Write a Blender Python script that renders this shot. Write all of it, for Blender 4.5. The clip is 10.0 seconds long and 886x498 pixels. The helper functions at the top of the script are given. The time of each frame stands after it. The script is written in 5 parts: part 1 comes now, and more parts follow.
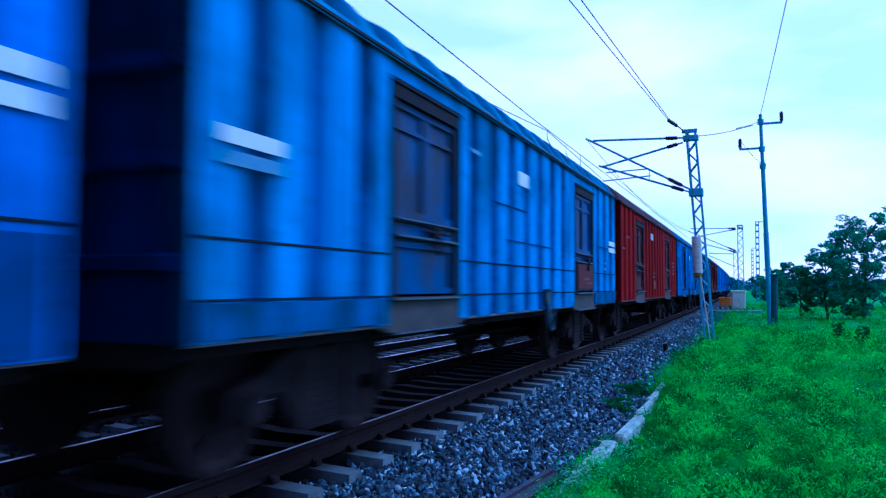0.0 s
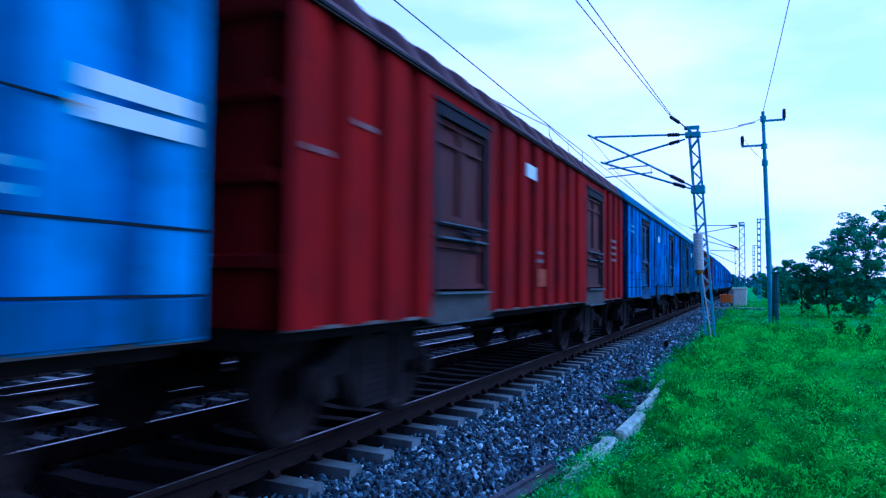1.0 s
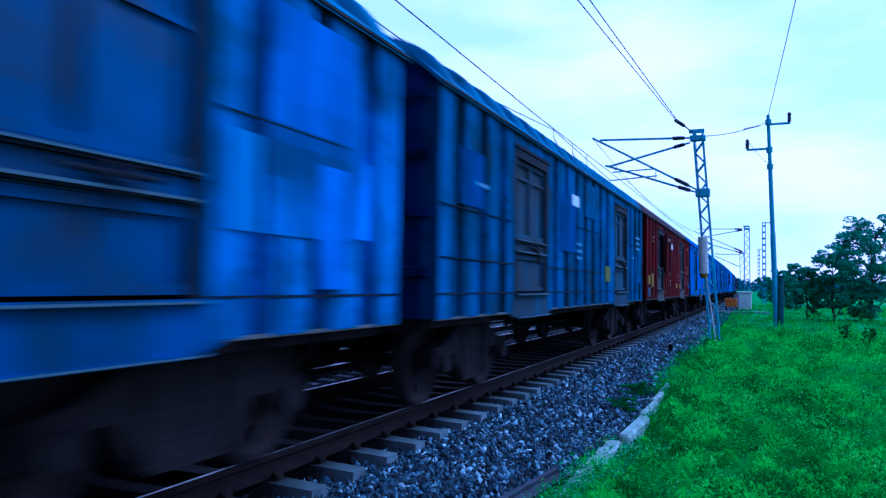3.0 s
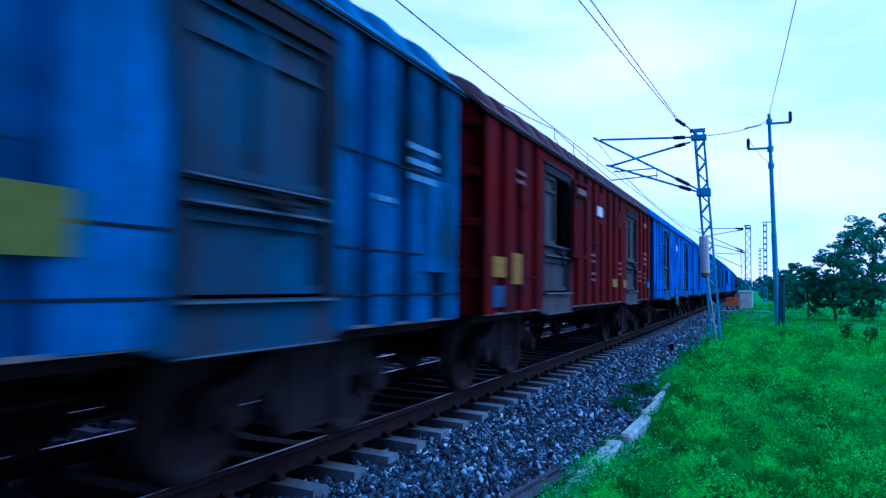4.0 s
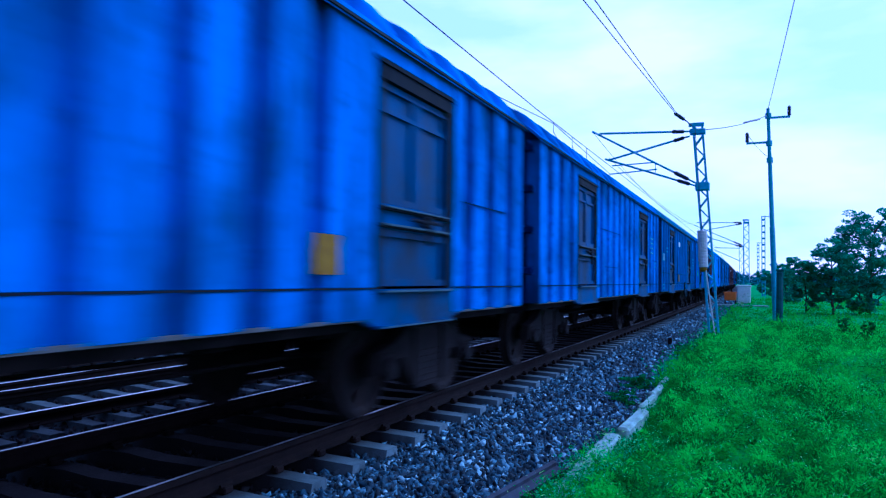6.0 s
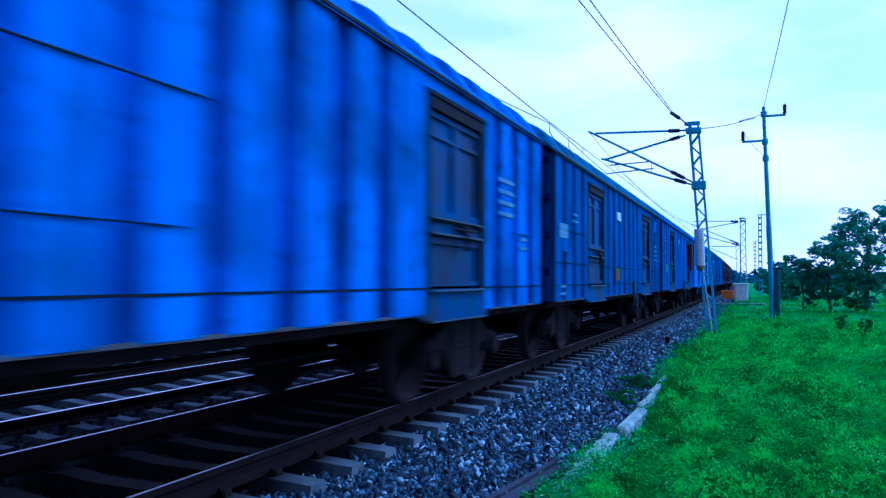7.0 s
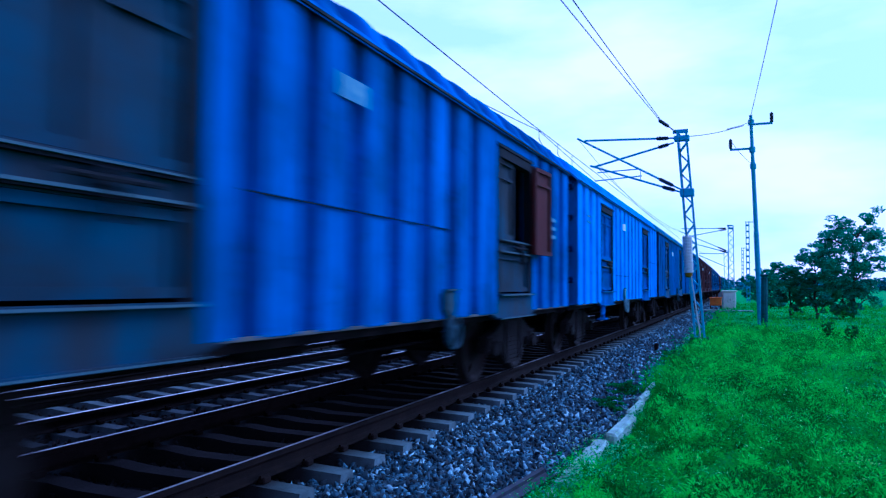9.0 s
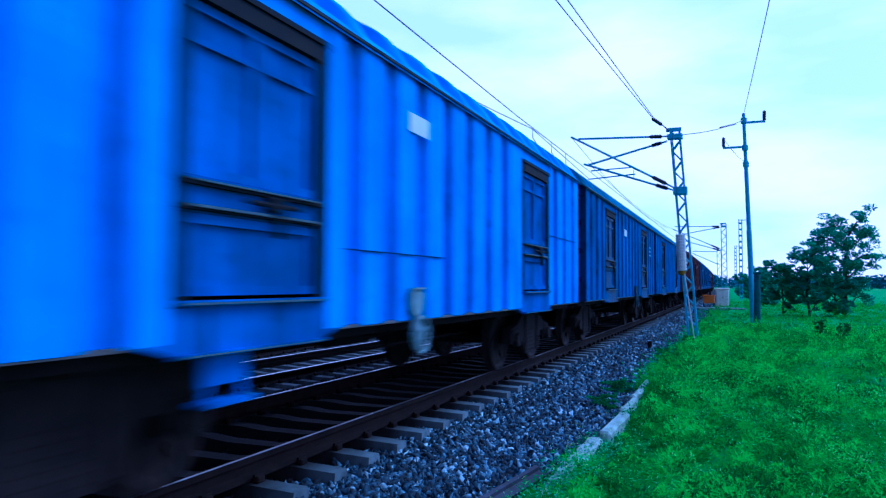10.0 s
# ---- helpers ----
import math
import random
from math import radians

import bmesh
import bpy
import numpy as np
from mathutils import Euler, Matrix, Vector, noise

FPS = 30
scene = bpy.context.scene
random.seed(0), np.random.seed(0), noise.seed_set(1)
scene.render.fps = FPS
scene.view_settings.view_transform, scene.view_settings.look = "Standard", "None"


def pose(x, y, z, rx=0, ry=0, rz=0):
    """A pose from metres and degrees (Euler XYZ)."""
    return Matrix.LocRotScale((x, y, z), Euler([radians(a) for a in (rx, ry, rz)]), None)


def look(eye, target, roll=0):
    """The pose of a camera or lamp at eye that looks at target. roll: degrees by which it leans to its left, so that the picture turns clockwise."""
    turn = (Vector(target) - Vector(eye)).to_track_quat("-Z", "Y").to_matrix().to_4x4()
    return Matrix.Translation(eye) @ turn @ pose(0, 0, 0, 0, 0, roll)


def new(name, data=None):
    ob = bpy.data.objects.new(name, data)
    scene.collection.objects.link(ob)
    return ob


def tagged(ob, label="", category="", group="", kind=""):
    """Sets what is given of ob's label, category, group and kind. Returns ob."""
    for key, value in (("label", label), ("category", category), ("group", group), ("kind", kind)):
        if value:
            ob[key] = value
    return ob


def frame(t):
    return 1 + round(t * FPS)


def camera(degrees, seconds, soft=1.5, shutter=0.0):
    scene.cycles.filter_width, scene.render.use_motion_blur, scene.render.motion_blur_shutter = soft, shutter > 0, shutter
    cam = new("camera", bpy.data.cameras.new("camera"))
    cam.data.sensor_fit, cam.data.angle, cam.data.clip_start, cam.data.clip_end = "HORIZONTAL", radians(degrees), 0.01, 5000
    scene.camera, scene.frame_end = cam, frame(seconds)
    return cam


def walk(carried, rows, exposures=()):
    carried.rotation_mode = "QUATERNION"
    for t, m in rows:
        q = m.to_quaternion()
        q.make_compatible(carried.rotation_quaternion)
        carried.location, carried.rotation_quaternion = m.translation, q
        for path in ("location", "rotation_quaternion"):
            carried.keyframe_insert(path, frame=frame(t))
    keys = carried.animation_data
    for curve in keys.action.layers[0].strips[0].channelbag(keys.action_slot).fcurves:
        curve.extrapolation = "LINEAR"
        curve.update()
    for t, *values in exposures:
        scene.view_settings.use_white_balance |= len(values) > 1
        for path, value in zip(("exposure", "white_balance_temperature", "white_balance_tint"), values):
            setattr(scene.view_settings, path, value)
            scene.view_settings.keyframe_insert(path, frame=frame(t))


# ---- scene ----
# ---------------------------------------------------------------- camera
EYE = (4.523, 0.0, 1.389)
cam = camera(62.8, 10.0, soft=1.3, shutter=0.55)
# seconds, pitch, roll, yaw in degrees: a hand-held camera that stays in one spot
SWAY = [
    (0.0, 2.90, 0.36, 23.20),
    (0.5, 2.71, 0.57, 23.36),
    (1.0, 2.56, 0.65, 23.30),
    (1.5, 2.82, 1.08, 23.40),
    (2.0, 2.72, 0.97, 23.67),
    (2.5, 2.78, 0.87, 23.62),
    (4.0, 2.77, 0.73, 23.71),
    (4.5, 2.81, 0.74, 23.73),
    (5.0, 2.85, 0.79, 23.97),
    (5.5, 2.32, 1.01, 23.67),
    (7.0, 2.34, 0.35, 23.37),
    (7.5, 2.59, 0.55, 23.30),
    (8.0, 2.54, 0.74, 23.29),
    (8.5, 2.76, 0.54, 22.97),
    (9.0, 2.88, 0.38, 22.55),
    (9.5, 2.77, 0.46, 21.99),
    (10.0, 2.75, 0.28, 22.07),
]


def camera_pose(pitch, roll, yaw):
    return pose(*EYE, 90 + pitch, 0, yaw) @ pose(0, 0, 0, 0, 0, roll)


walk(cam, [(t, camera_pose(p, r, y)) for t, p, r, y in SWAY],
     exposures=[(0.0, 0.4, 3500, 10), (10.0, 0.4, 3500, 10)])

# ---------------------------------------------------------------- world and sun
SUN_EL, SUN_AZ = radians(42), radians(40)
world = bpy.data.worlds.new("overcast_sky")
scene.world = world
world.use_nodes = True
wn, wl = world.node_tree.nodes, world.node_tree.links
wn.clear()
sky = wn.new("ShaderNodeTexSky")
sky.sky_type, sky.sun_disc, sky.sun_elevation, sky.sun_rotation = "NISHITA", False, SUN_EL, SUN_AZ
sky.air_density, sky.dust_density = 1.0, 2.0
skyscale = wn.new("ShaderNodeVectorMath")
skyscale.operation = "SCALE"
skyscale.inputs["Scale"].default_value = 0.10
wl.new(sky.outputs[0], skyscale.inputs[0])
wco = wn.new("ShaderNodeTexCoord")
wmap = wn.new("ShaderNodeMapping")
wmap.inputs["Scale"].default_value = (1.0, 1.0, 3.2)
wl.new(wco.outputs["Generated"], wmap.inputs[0])
wnoise = wn.new("ShaderNodeTexNoise")
wnoise.inputs["Scale"].default_value, wnoise.inputs["Detail"].default_value = 3.0, 6.0
wl.new(wmap.outputs[0], wnoise.inputs["Vector"])
wramp = wn.new("ShaderNodeValToRGB")
wramp.color_ramp.elements[0].position, wramp.color_ramp.elements[0].color = 0.36, (0.96, 0.85, 1.10, 1)
wramp.color_ramp.elements[1].position, wramp.color_ramp.elements[1].color = 0.62, (1.50, 1.07, 1.20, 1)
wl.new(wnoise.outputs["Fac"], wramp.inputs[0])
wmix = wn.new("ShaderNodeMixRGB")
wmix.inputs[0].default_value = 0.82
wl.new(skyscale.outputs[0], wmix.inputs[1])
wl.new(wramp.outputs[0], wmix.inputs[2])
wbg = wn.new("ShaderNodeBackground")
wbg.inputs["Strength"].default_value = 0.86
# the cloud is thinner and brighter towards the sun, heavier on the other side of the sky
wdot = wn.new("ShaderNodeVectorMath")
wdot.operation = "DOT_PRODUCT"
wdot.inputs[1].default_value = (math.sin(SUN_AZ), math.cos(SUN_AZ), 0.25)
wl.new(wco.outputs["Generated"], wdot.inputs[0])
wside = wn.new("ShaderNodeMapRange")
wside.interpolation_type = "SMOOTHSTEP"
for key, value in (("From Min", -0.80), ("From Max", 0.38), ("To Min", 0.16), ("To Max", 1.0)):
    wside.inputs[key].default_value = value
wl.new(wdot.outputs["Value"], wside.inputs["Value"])
wshade = wn.new("ShaderNodeVectorMath")
wshade.operation = "SCALE"
wl.new(wmix.outputs[0], wshade.inputs[0])
wl.new(wside.outputs[0], wshade.inputs["Scale"])
wl.new(wshade.outputs[0], wbg.inputs["Color"])
wout = wn.new("ShaderNodeOutputWorld")
wl.new(wbg.outputs[0], wout.inputs["Surface"])

sun = new("sun", bpy.data.lights.new("sun", "SUN"))
sun.data.energy, sun.data.angle, sun.data.color = 1.5, radians(25), (1.0, 0.97, 0.92)
sun.matrix_world = look((0, 0, 0), (-math.sin(SUN_AZ) * math.cos(SUN_EL), -math.cos(SUN_AZ) * math.cos(SUN_EL), -math.sin(SUN_EL)))

# ---------------------------------------------------------------- materials


def mat(name, base, rough=0.6, metal=0.0, second=None, scale=4.0, amount=0.5, rust=None, rust_at=0.62, rust_scale=1.6,
        bump=0.15, bump_scale=60.0, stretch=(1, 1, 1), island=0.0, vary=0.0, spec=0.12, grades=(), dirt=None, thin=0.0):
    """A painted, rusty, stony or leafy surface: base colour, large blotches of a second, worn patches and fine relief."""
    m = bpy.data.materials.new(name)
    m.use_nodes = True
    n, l = m.node_tree.nodes, m.node_tree.links
    b = n["Principled BSDF"]
    b.inputs["Roughness"].default_value, b.inputs["Metallic"].default_value = rough, metal
    b.inputs["Specular IOR Level"].default_value = spec
    co = n.new("ShaderNodeTexCoord")
    mp = n.new("ShaderNodeMapping")
    mp.inputs["Scale"].default_value = stretch
    info = n.new("ShaderNodeObjectInfo")
    add = n.new("ShaderNodeVectorMath")
    add.operation = "MULTIPLY_ADD"
    comb = n.new("ShaderNodeCombineXYZ")
    for k in range(3):
        l.new(info.outputs["Random"], comb.inputs[k])
    add.inputs[1].default_value = (37.0, 53.0, 29.0)
    l.new(comb.outputs[0], add.inputs[0])
    l.new(co.outputs["Object"], add.inputs[2])
    l.new(add.outputs[0], mp.inputs[0])
    col = None
    rgb = n.new("ShaderNodeRGB")
    rgb.outputs[0].default_value = (*base, 1)
    col = rgb.outputs[0]

    source = [mp]

    def blend(fac, a, colour):
        x = n.new("ShaderNodeMixRGB")
        l.new(fac, x.inputs[0])
        l.new(a, x.inputs[1])
        x.inputs[2].default_value = (*colour, 1)
        return x.outputs[0]

    def spots(sc, lo, hi, top, detail=6.0):
        t = n.new("ShaderNodeTexNoise")
        t.inputs["Scale"].default_value, t.inputs["Detail"].default_value = sc, detail
        t.inputs["Roughness"].default_value = 0.62
        l.new(source[0].outputs[0], t.inputs["Vector"])
        r = n.new("ShaderNodeMapRange")
        r.inputs["From Min"].default_value, r.inputs["From Max"].default_value = lo, hi
        r.inputs["To Max"].default_value = top
        l.new(t.outputs["Fac"], r.inputs["Value"])
        return r.outputs[0]

    if grades:
        g = n.new("ShaderNodeNewGeometry")
        ramp = n.new("ShaderNodeValToRGB")
        ramp.color_ramp.elements.remove(ramp.color_ramp.elements[1])
        for k, (at, grade) in enumerate(grades):
            e = ramp.color_ramp.elements[0] if k == 0 else ramp.color_ramp.elements.new(at)
            e.position, e.color = at, (*grade, 1)
        l.new(g.outputs["Random Per Island"], ramp.inputs[0])
        col = ramp.outputs[0]
    if second:
        col = blend(spots(scale, 0.38, 0.66, amount), col, second)
    if rust:
        col = blend(spots(rust_scale, rust_at, rust_at + 0.12, 0.9, 9.0), col, rust)
    if dirt:
        source[0] = add
        colour, amount = dirt
        col = blend(spots(0.9, 0.46, 0.66, amount, 8.0), col, colour)
        col = blend(spots(7.0, 0.54, 0.70, amount * 0.8, 6.0), col, colour)
        source[0] = mp
    if island or vary:
        hsv = n.new("ShaderNodeHueSaturation")
        l.new(col, hsv.inputs["Color"])
        v = n.new("ShaderNodeMapRange")
        a = island or vary
        v.inputs["To Min"].default_value, v.inputs["To Max"].default_value = 1 - a, 1 + a
        if island:
            g = n.new("ShaderNodeNewGeometry")
            l.new(g.outputs["Random Per Island"], v.inputs["Value"])
            h = n.new("ShaderNodeMapRange")
            h.inputs["To Min"].default_value, h.inputs["To Max"].default_value = 0.5 - 0.05 * a, 0.5 + 0.05 * a
            l.new(g.outputs["Random Per Island"], h.inputs["Value"])
            l.new(h.outputs[0], hsv.inputs["Hue"])
        else:
            l.new(info.outputs["Random"], v.inputs["Value"])
        l.new(v.outputs[0], hsv.inputs["Value"])
        col = hsv.outputs[0]
    l.new(col, b.inputs["Base Color"])
    if bump:
        t = n.new("ShaderNodeTexNoise")
        t.inputs["Scale"].default_value, t.inputs["Detail"].default_value = bump_scale, 5.0
        l.new(mp.outputs[0], t.inputs["Vector"])
        bp = n.new("ShaderNodeBump")
        bp.inputs["Strength"].default_value, bp.inputs["Distance"].default_value = bump, 0.02
        l.new(t.outputs["Fac"], bp.inputs["Height"])
        l.new(bp.outputs[0], b.inputs["Normal"])
    if thin:
        tr, mx = n.new("ShaderNodeBsdfTranslucent"), n.new("ShaderNodeMixShader")
        mx.inputs[0].default_value = thin
        l.new(col, tr.inputs["Color"])
        l.new(b.outputs[0], mx.inputs[1])
        l.new(tr.outputs[0], mx.inputs[2])
        l.new(mx.outputs[0], n["Material Output"].inputs["Surface"])
    return m


STREAK = (1.0, 1.3, 0.16)


def paint(name, base, second, rust, rust_at=0.66, dirt=0.6, spec=0.02):
    return mat(name, base, 0.80, 0, second, 3.2, 0.9, rust, rust_at - 0.05, 5.0, 0.22, 14, STREAK, spec=spec, dirt=(rust, dirt))


BLUES = {
    "vivid": paint("vivid_blue_paint", (0.007, 0.275, 0.830), (0.006, 0.170, 0.580), (0.006, 0.070, 0.240), 0.69, 0.35, 0.03),
    "bright": paint("bright_blue_paint", (0.005, 0.205, 0.680), (0.005, 0.110, 0.410), (0.006, 0.042, 0.130), 0.66, 0.6, 0.03),
    "royal": paint("royal_blue_paint", (0.006, 0.195, 0.650), (0.005, 0.085, 0.320), (0.008, 0.032, 0.075), 0.63, 0.75),
    "pale": paint("faded_blue_paint", (0.017, 0.250, 0.560), (0.010, 0.115, 0.290), (0.014, 0.050, 0.085), 0.63, 0.6, 0.03),
    "mid": paint("blue_paint", (0.005, 0.140, 0.470), (0.005, 0.070, 0.240), (0.008, 0.030, 0.070), 0.63, 0.6),
    "dull": paint("dull_blue_paint", (0.006, 0.110, 0.340), (0.006, 0.060, 0.190), (0.010, 0.026, 0.050), 0.63, 0.6),
    "deep": paint("grimy_blue_paint", (0.008, 0.205, 0.570), (0.006, 0.080, 0.250), (0.012, 0.026, 0.036), 0.58, 0.85),
    # navy also holds the shade of far sides seen edge-on
    "navy": paint("dark_navy_paint", (0.005, 0.062, 0.210), (0.005, 0.035, 0.110), (0.008, 0.018, 0.040), 0.62, 0.7),
    "grey": paint("sooty_blue_paint", (0.011, 0.112, 0.290), (0.012, 0.038, 0.080), (0.018, 0.024, 0.030), 0.56, 0.9),
}
ROOFBLUE = paint("weathered_grey_blue_roof", (0.040, 0.160, 0.300), (0.022, 0.085, 0.180), (0.022, 0.040, 0.060), 0.62, 0.6, 0.05)
ROOFRED = paint("dusty_mauve_roof", (0.080, 0.062, 0.070), (0.045, 0.030, 0.036), (0.060, 0.030, 0.034), 0.62, 0.6, 0.02)
RED = paint("maroon_paint", (0.195, 0.005, 0.005), (0.100, 0.005, 0.007), (0.050, 0.008, 0.010), 0.66, 0.6, 0.01)
OLDRED = paint("dusty_maroon_paint", (0.092, 0.003, 0.004), (0.046, 0.003, 0.005), (0.020, 0.010, 0.011), 0.61, 0.7, 0.01)
BROWN = paint("dark_maroon_paint", (0.040, 0.008, 0.010), (0.022, 0.008, 0.012), (0.014, 0.009, 0.010), 0.60, 0.6, 0.01)
# end paints made darker to carry the shade in the gaps between wagons
ENDBLUE = paint("shaded_blue_end", (0.003, 0.022, 0.110), (0.003, 0.010, 0.045), (0.006, 0.008, 0.012), 0.60, 0.6)
ENDRED = paint("shaded_maroon_end", (0.110, 0.004, 0.005), (0.050, 0.003, 0.004), (0.010, 0.005, 0.005), 0.60, 0.6)
DOORBLUE = mat("grimy_door_blue", (0.006, 0.060, 0.210), 0.6, 0, (0.012, 0.026, 0.050), 3.0, 0.9, (0.05, 0.04, 0.035), 0.6, 4.0, 0.15, 40, STREAK, dirt=((0.010, 0.014, 0.020), 0.8))
DOORRED = mat("grimy_door_red", (0.060, 0.006, 0.007), 0.8, 0, (0.032, 0.012, 0.012), 3.0, 0.9, (0.06, 0.045, 0.04), 0.6, 4.0, 0.15, 40, STREAK, dirt=((0.020, 0.012, 0.012), 0.8))
DOORGREY = mat("bare_door_steel", (0.034, 0.042, 0.045), 0.7, 0.1, (0.022, 0.017, 0.018), 3.0, 0.9, (0.07, 0.045, 0.04), 0.6, 4.0, 0.15, 40, STREAK, dirt=((0.020, 0.016, 0.014), 0.8))
DOORSOOT = mat("sooty_door_steel", (0.012, 0.052, 0.105), 0.8, 0, (0.020, 0.018, 0.020), 2.0, 0.9, (0.036, 0.024, 0.018), 0.6, 4.0, 0.15, 40, STREAK, dirt=((0.010, 0.010, 0.011), 0.8))
GRIME = mat("dark_door_frame", (0.006, 0.008, 0.014), 0.8, 0, (0.014, 0.013, 0.014), 6.0, 0.8, spec=0.06)
SILLGREY = mat("dusty_sill_steel", (0.046, 0.048, 0.046), 0.7, 0, (0.018, 0.018, 0.019), 3.0, 0.9, (0.075, 0.055, 0.045), 0.62, 4.0)
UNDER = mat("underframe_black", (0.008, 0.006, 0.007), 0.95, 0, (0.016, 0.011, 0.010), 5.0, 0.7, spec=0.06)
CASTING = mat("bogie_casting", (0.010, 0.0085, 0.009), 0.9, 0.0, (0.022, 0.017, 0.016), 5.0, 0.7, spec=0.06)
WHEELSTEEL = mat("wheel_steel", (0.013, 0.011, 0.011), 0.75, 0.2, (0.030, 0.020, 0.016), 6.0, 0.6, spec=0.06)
WHITE = mat("white_board", (0.52, 0.58, 0.58), 0.6, 0, (0.34, 0.40, 0.43), 8.0, 0.6)
STENCIL = mat("worn_white_stencil", (0.16, 0.26, 0.34), 0.7, 0, (0.04, 0.13, 0.28), 14.0, 0.9)
STENCILRED = mat("worn_white_stencil_on_red", (0.15, 0.10, 0.10), 0.7, 0, (0.09, 0.02, 0.02), 14.0, 0.9)
FADEDYELLOW = mat("faded_orange_patch", (0.200, 0.036, 0.006), 0.7, 0, (0.120, 0.012, 0.006), 10.0, 0.8)
YELLOW = mat("worn_yellow_panel", (0.220, 0.128, 0.003), 0.8, 0, (0.100, 0.045, 0.005), 10.0, 0.8)
OLIVE = mat("mossy_yellow_panel", (0.100, 0.115, 0.008), 0.7, 0, (0.050, 0.070, 0.012), 7.0, 0.8)
DULLYELLOW = mat("grimy_yellow_panel", (0.090, 0.075, 0.022), 0.7, 0, (0.030, 0.034, 0.030), 7.0, 0.9)
GREENPAINT = mat("green_patch", (0.03, 0.30, 0.06), 0.7, 0, (0.03, 0.18, 0.10), 10.0, 0.8)
SKYPATCH = mat("light_blue_patch", (0.012, 0.15, 0.38), 0.7, 0, (0.012, 0.12, 0.30), 6.0, 0.9)
SOLE = mat("pale_sole_edge", (0.11, 0.105, 0.10), 0.7, 0, (0.035, 0.033, 0.033), 5.0, 0.9)
# pale colour for the painted highlights on door and sill edges
EDGELIGHT = mat("pale_edge_highlight", (0.070, 0.105, 0.125), 0.6, 0.0, (0.028, 0.050, 0.075), 9.0, 0.7)
BRAKEGREY = mat("pale_brake_paint", (0.17, 0.25, 0.27), 0.6, 0.0, (0.07, 0.12, 0.15), 9.0, 0.7)
BRAKEDULL = mat("dull_brake_paint", (0.030, 0.055, 0.075), 0.8, 0.0, (0.014, 0.026, 0.040), 9.0, 0.7)
EAVE = mat("eave_angle", (0.012, 0.015, 0.020), 0.85, 0, (0.050, 0.048, 0.050), 2.5, 0.8, spec=0.03)
SCRAP = mat("weathered_scrap_steel", (0.036, 0.042, 0.060), 0.8, 0.1, (0.014, 0.013, 0.016), 5.0, 0.8)

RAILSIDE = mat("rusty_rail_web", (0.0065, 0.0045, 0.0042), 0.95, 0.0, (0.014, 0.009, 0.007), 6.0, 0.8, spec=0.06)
RAILTOP = mat("polished_rail_head", (0.58, 0.58, 0.59), 0.30, 1.0, (0.20, 0.18, 0.17), 3.0, 0.5)
SLEEPER = mat("concrete_sleeper", (0.105, 0.138, 0.150), 0.9, 0, (0.040, 0.054, 0.058), 5.0, 0.8, bump=0.3, bump_scale=45, vary=0.2, spec=0.2)
DARKSLEEPER = mat("darker_grey_sleeper", (0.066, 0.084, 0.090), 0.9, 0, (0.034, 0.040, 0.042), 5.0, 0.9, bump=0.3, bump_scale=45, vary=0.35)
# sleeper copy with the shade under the train painted into its colour
SHADESLEEPER = SLEEPER.copy()
SHADESLEEPER.name = "sleeper_oil_stained_between_the_rails"


def paint_shade(m, lo, hi, colour):
    """Puts the train's shade into a sleeper's colour, out to a distance from its middle."""
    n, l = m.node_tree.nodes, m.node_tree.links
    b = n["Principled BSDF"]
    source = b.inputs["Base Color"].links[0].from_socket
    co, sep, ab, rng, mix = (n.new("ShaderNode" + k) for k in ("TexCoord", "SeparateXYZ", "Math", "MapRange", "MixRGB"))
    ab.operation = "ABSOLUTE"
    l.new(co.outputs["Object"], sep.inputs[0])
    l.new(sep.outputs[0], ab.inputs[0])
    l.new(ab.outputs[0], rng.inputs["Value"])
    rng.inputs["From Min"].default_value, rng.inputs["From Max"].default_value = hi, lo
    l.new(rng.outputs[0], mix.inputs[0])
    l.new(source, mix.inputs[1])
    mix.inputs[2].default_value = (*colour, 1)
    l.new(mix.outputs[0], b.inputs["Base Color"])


# near-black middle stands in for the train's shadow
paint_shade(SHADESLEEPER, 0.98, 1.34, (0.009, 0.008, 0.008))
# near black: shadow in the gaps between stones is put into the bed
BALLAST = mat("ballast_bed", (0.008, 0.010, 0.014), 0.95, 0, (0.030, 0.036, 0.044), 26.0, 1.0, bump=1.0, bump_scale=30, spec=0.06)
STONE = mat("crushed_stone", (0.1, 0.1, 0.1), 0.85, 0, (0.030, 0.033, 0.034), 14.0, 0.5, bump=0.3, bump_scale=80, spec=0.15,
            grades=((0.0, (0.003, 0.007, 0.012)), (0.42, (0.010, 0.024, 0.040)), (0.70, (0.036, 0.074, 0.112)), (0.88, (0.12, 0.21, 0.28)), (1.0, (0.40, 0.55, 0.62))))
# stone colour darkened to hold the shade below the passing train
SHADESTONE = mat("shade_darkened_stone", (0.018, 0.016, 0.016), 0.9, 0, (0.008, 0.008, 0.008), 9.0, 0.8, island=0.6, bump=0.3, bump_scale=80, spec=0.06)
DARKBASE = mat("dark_concrete", (0.030, 0.030, 0.028), 0.9, 0, (0.016, 0.016, 0.015), 6.0, 0.8)
PALEWEED = mat("pale_weed_leaves", (0.250, 0.580, 0.210), 0.8, 0, (0.040, 0.270, 0.045), 2.2, 0.9, island=0.4, bump=0, spec=0.2, thin=0.4)
CONCRETE = mat("weathered_concrete", (0.28, 0.37, 0.33), 0.9, 0, (0.12, 0.17, 0.14), 6.0, 0.8, (0.10, 0.13, 0.06), 0.6, 3.0, 0.4, 40)
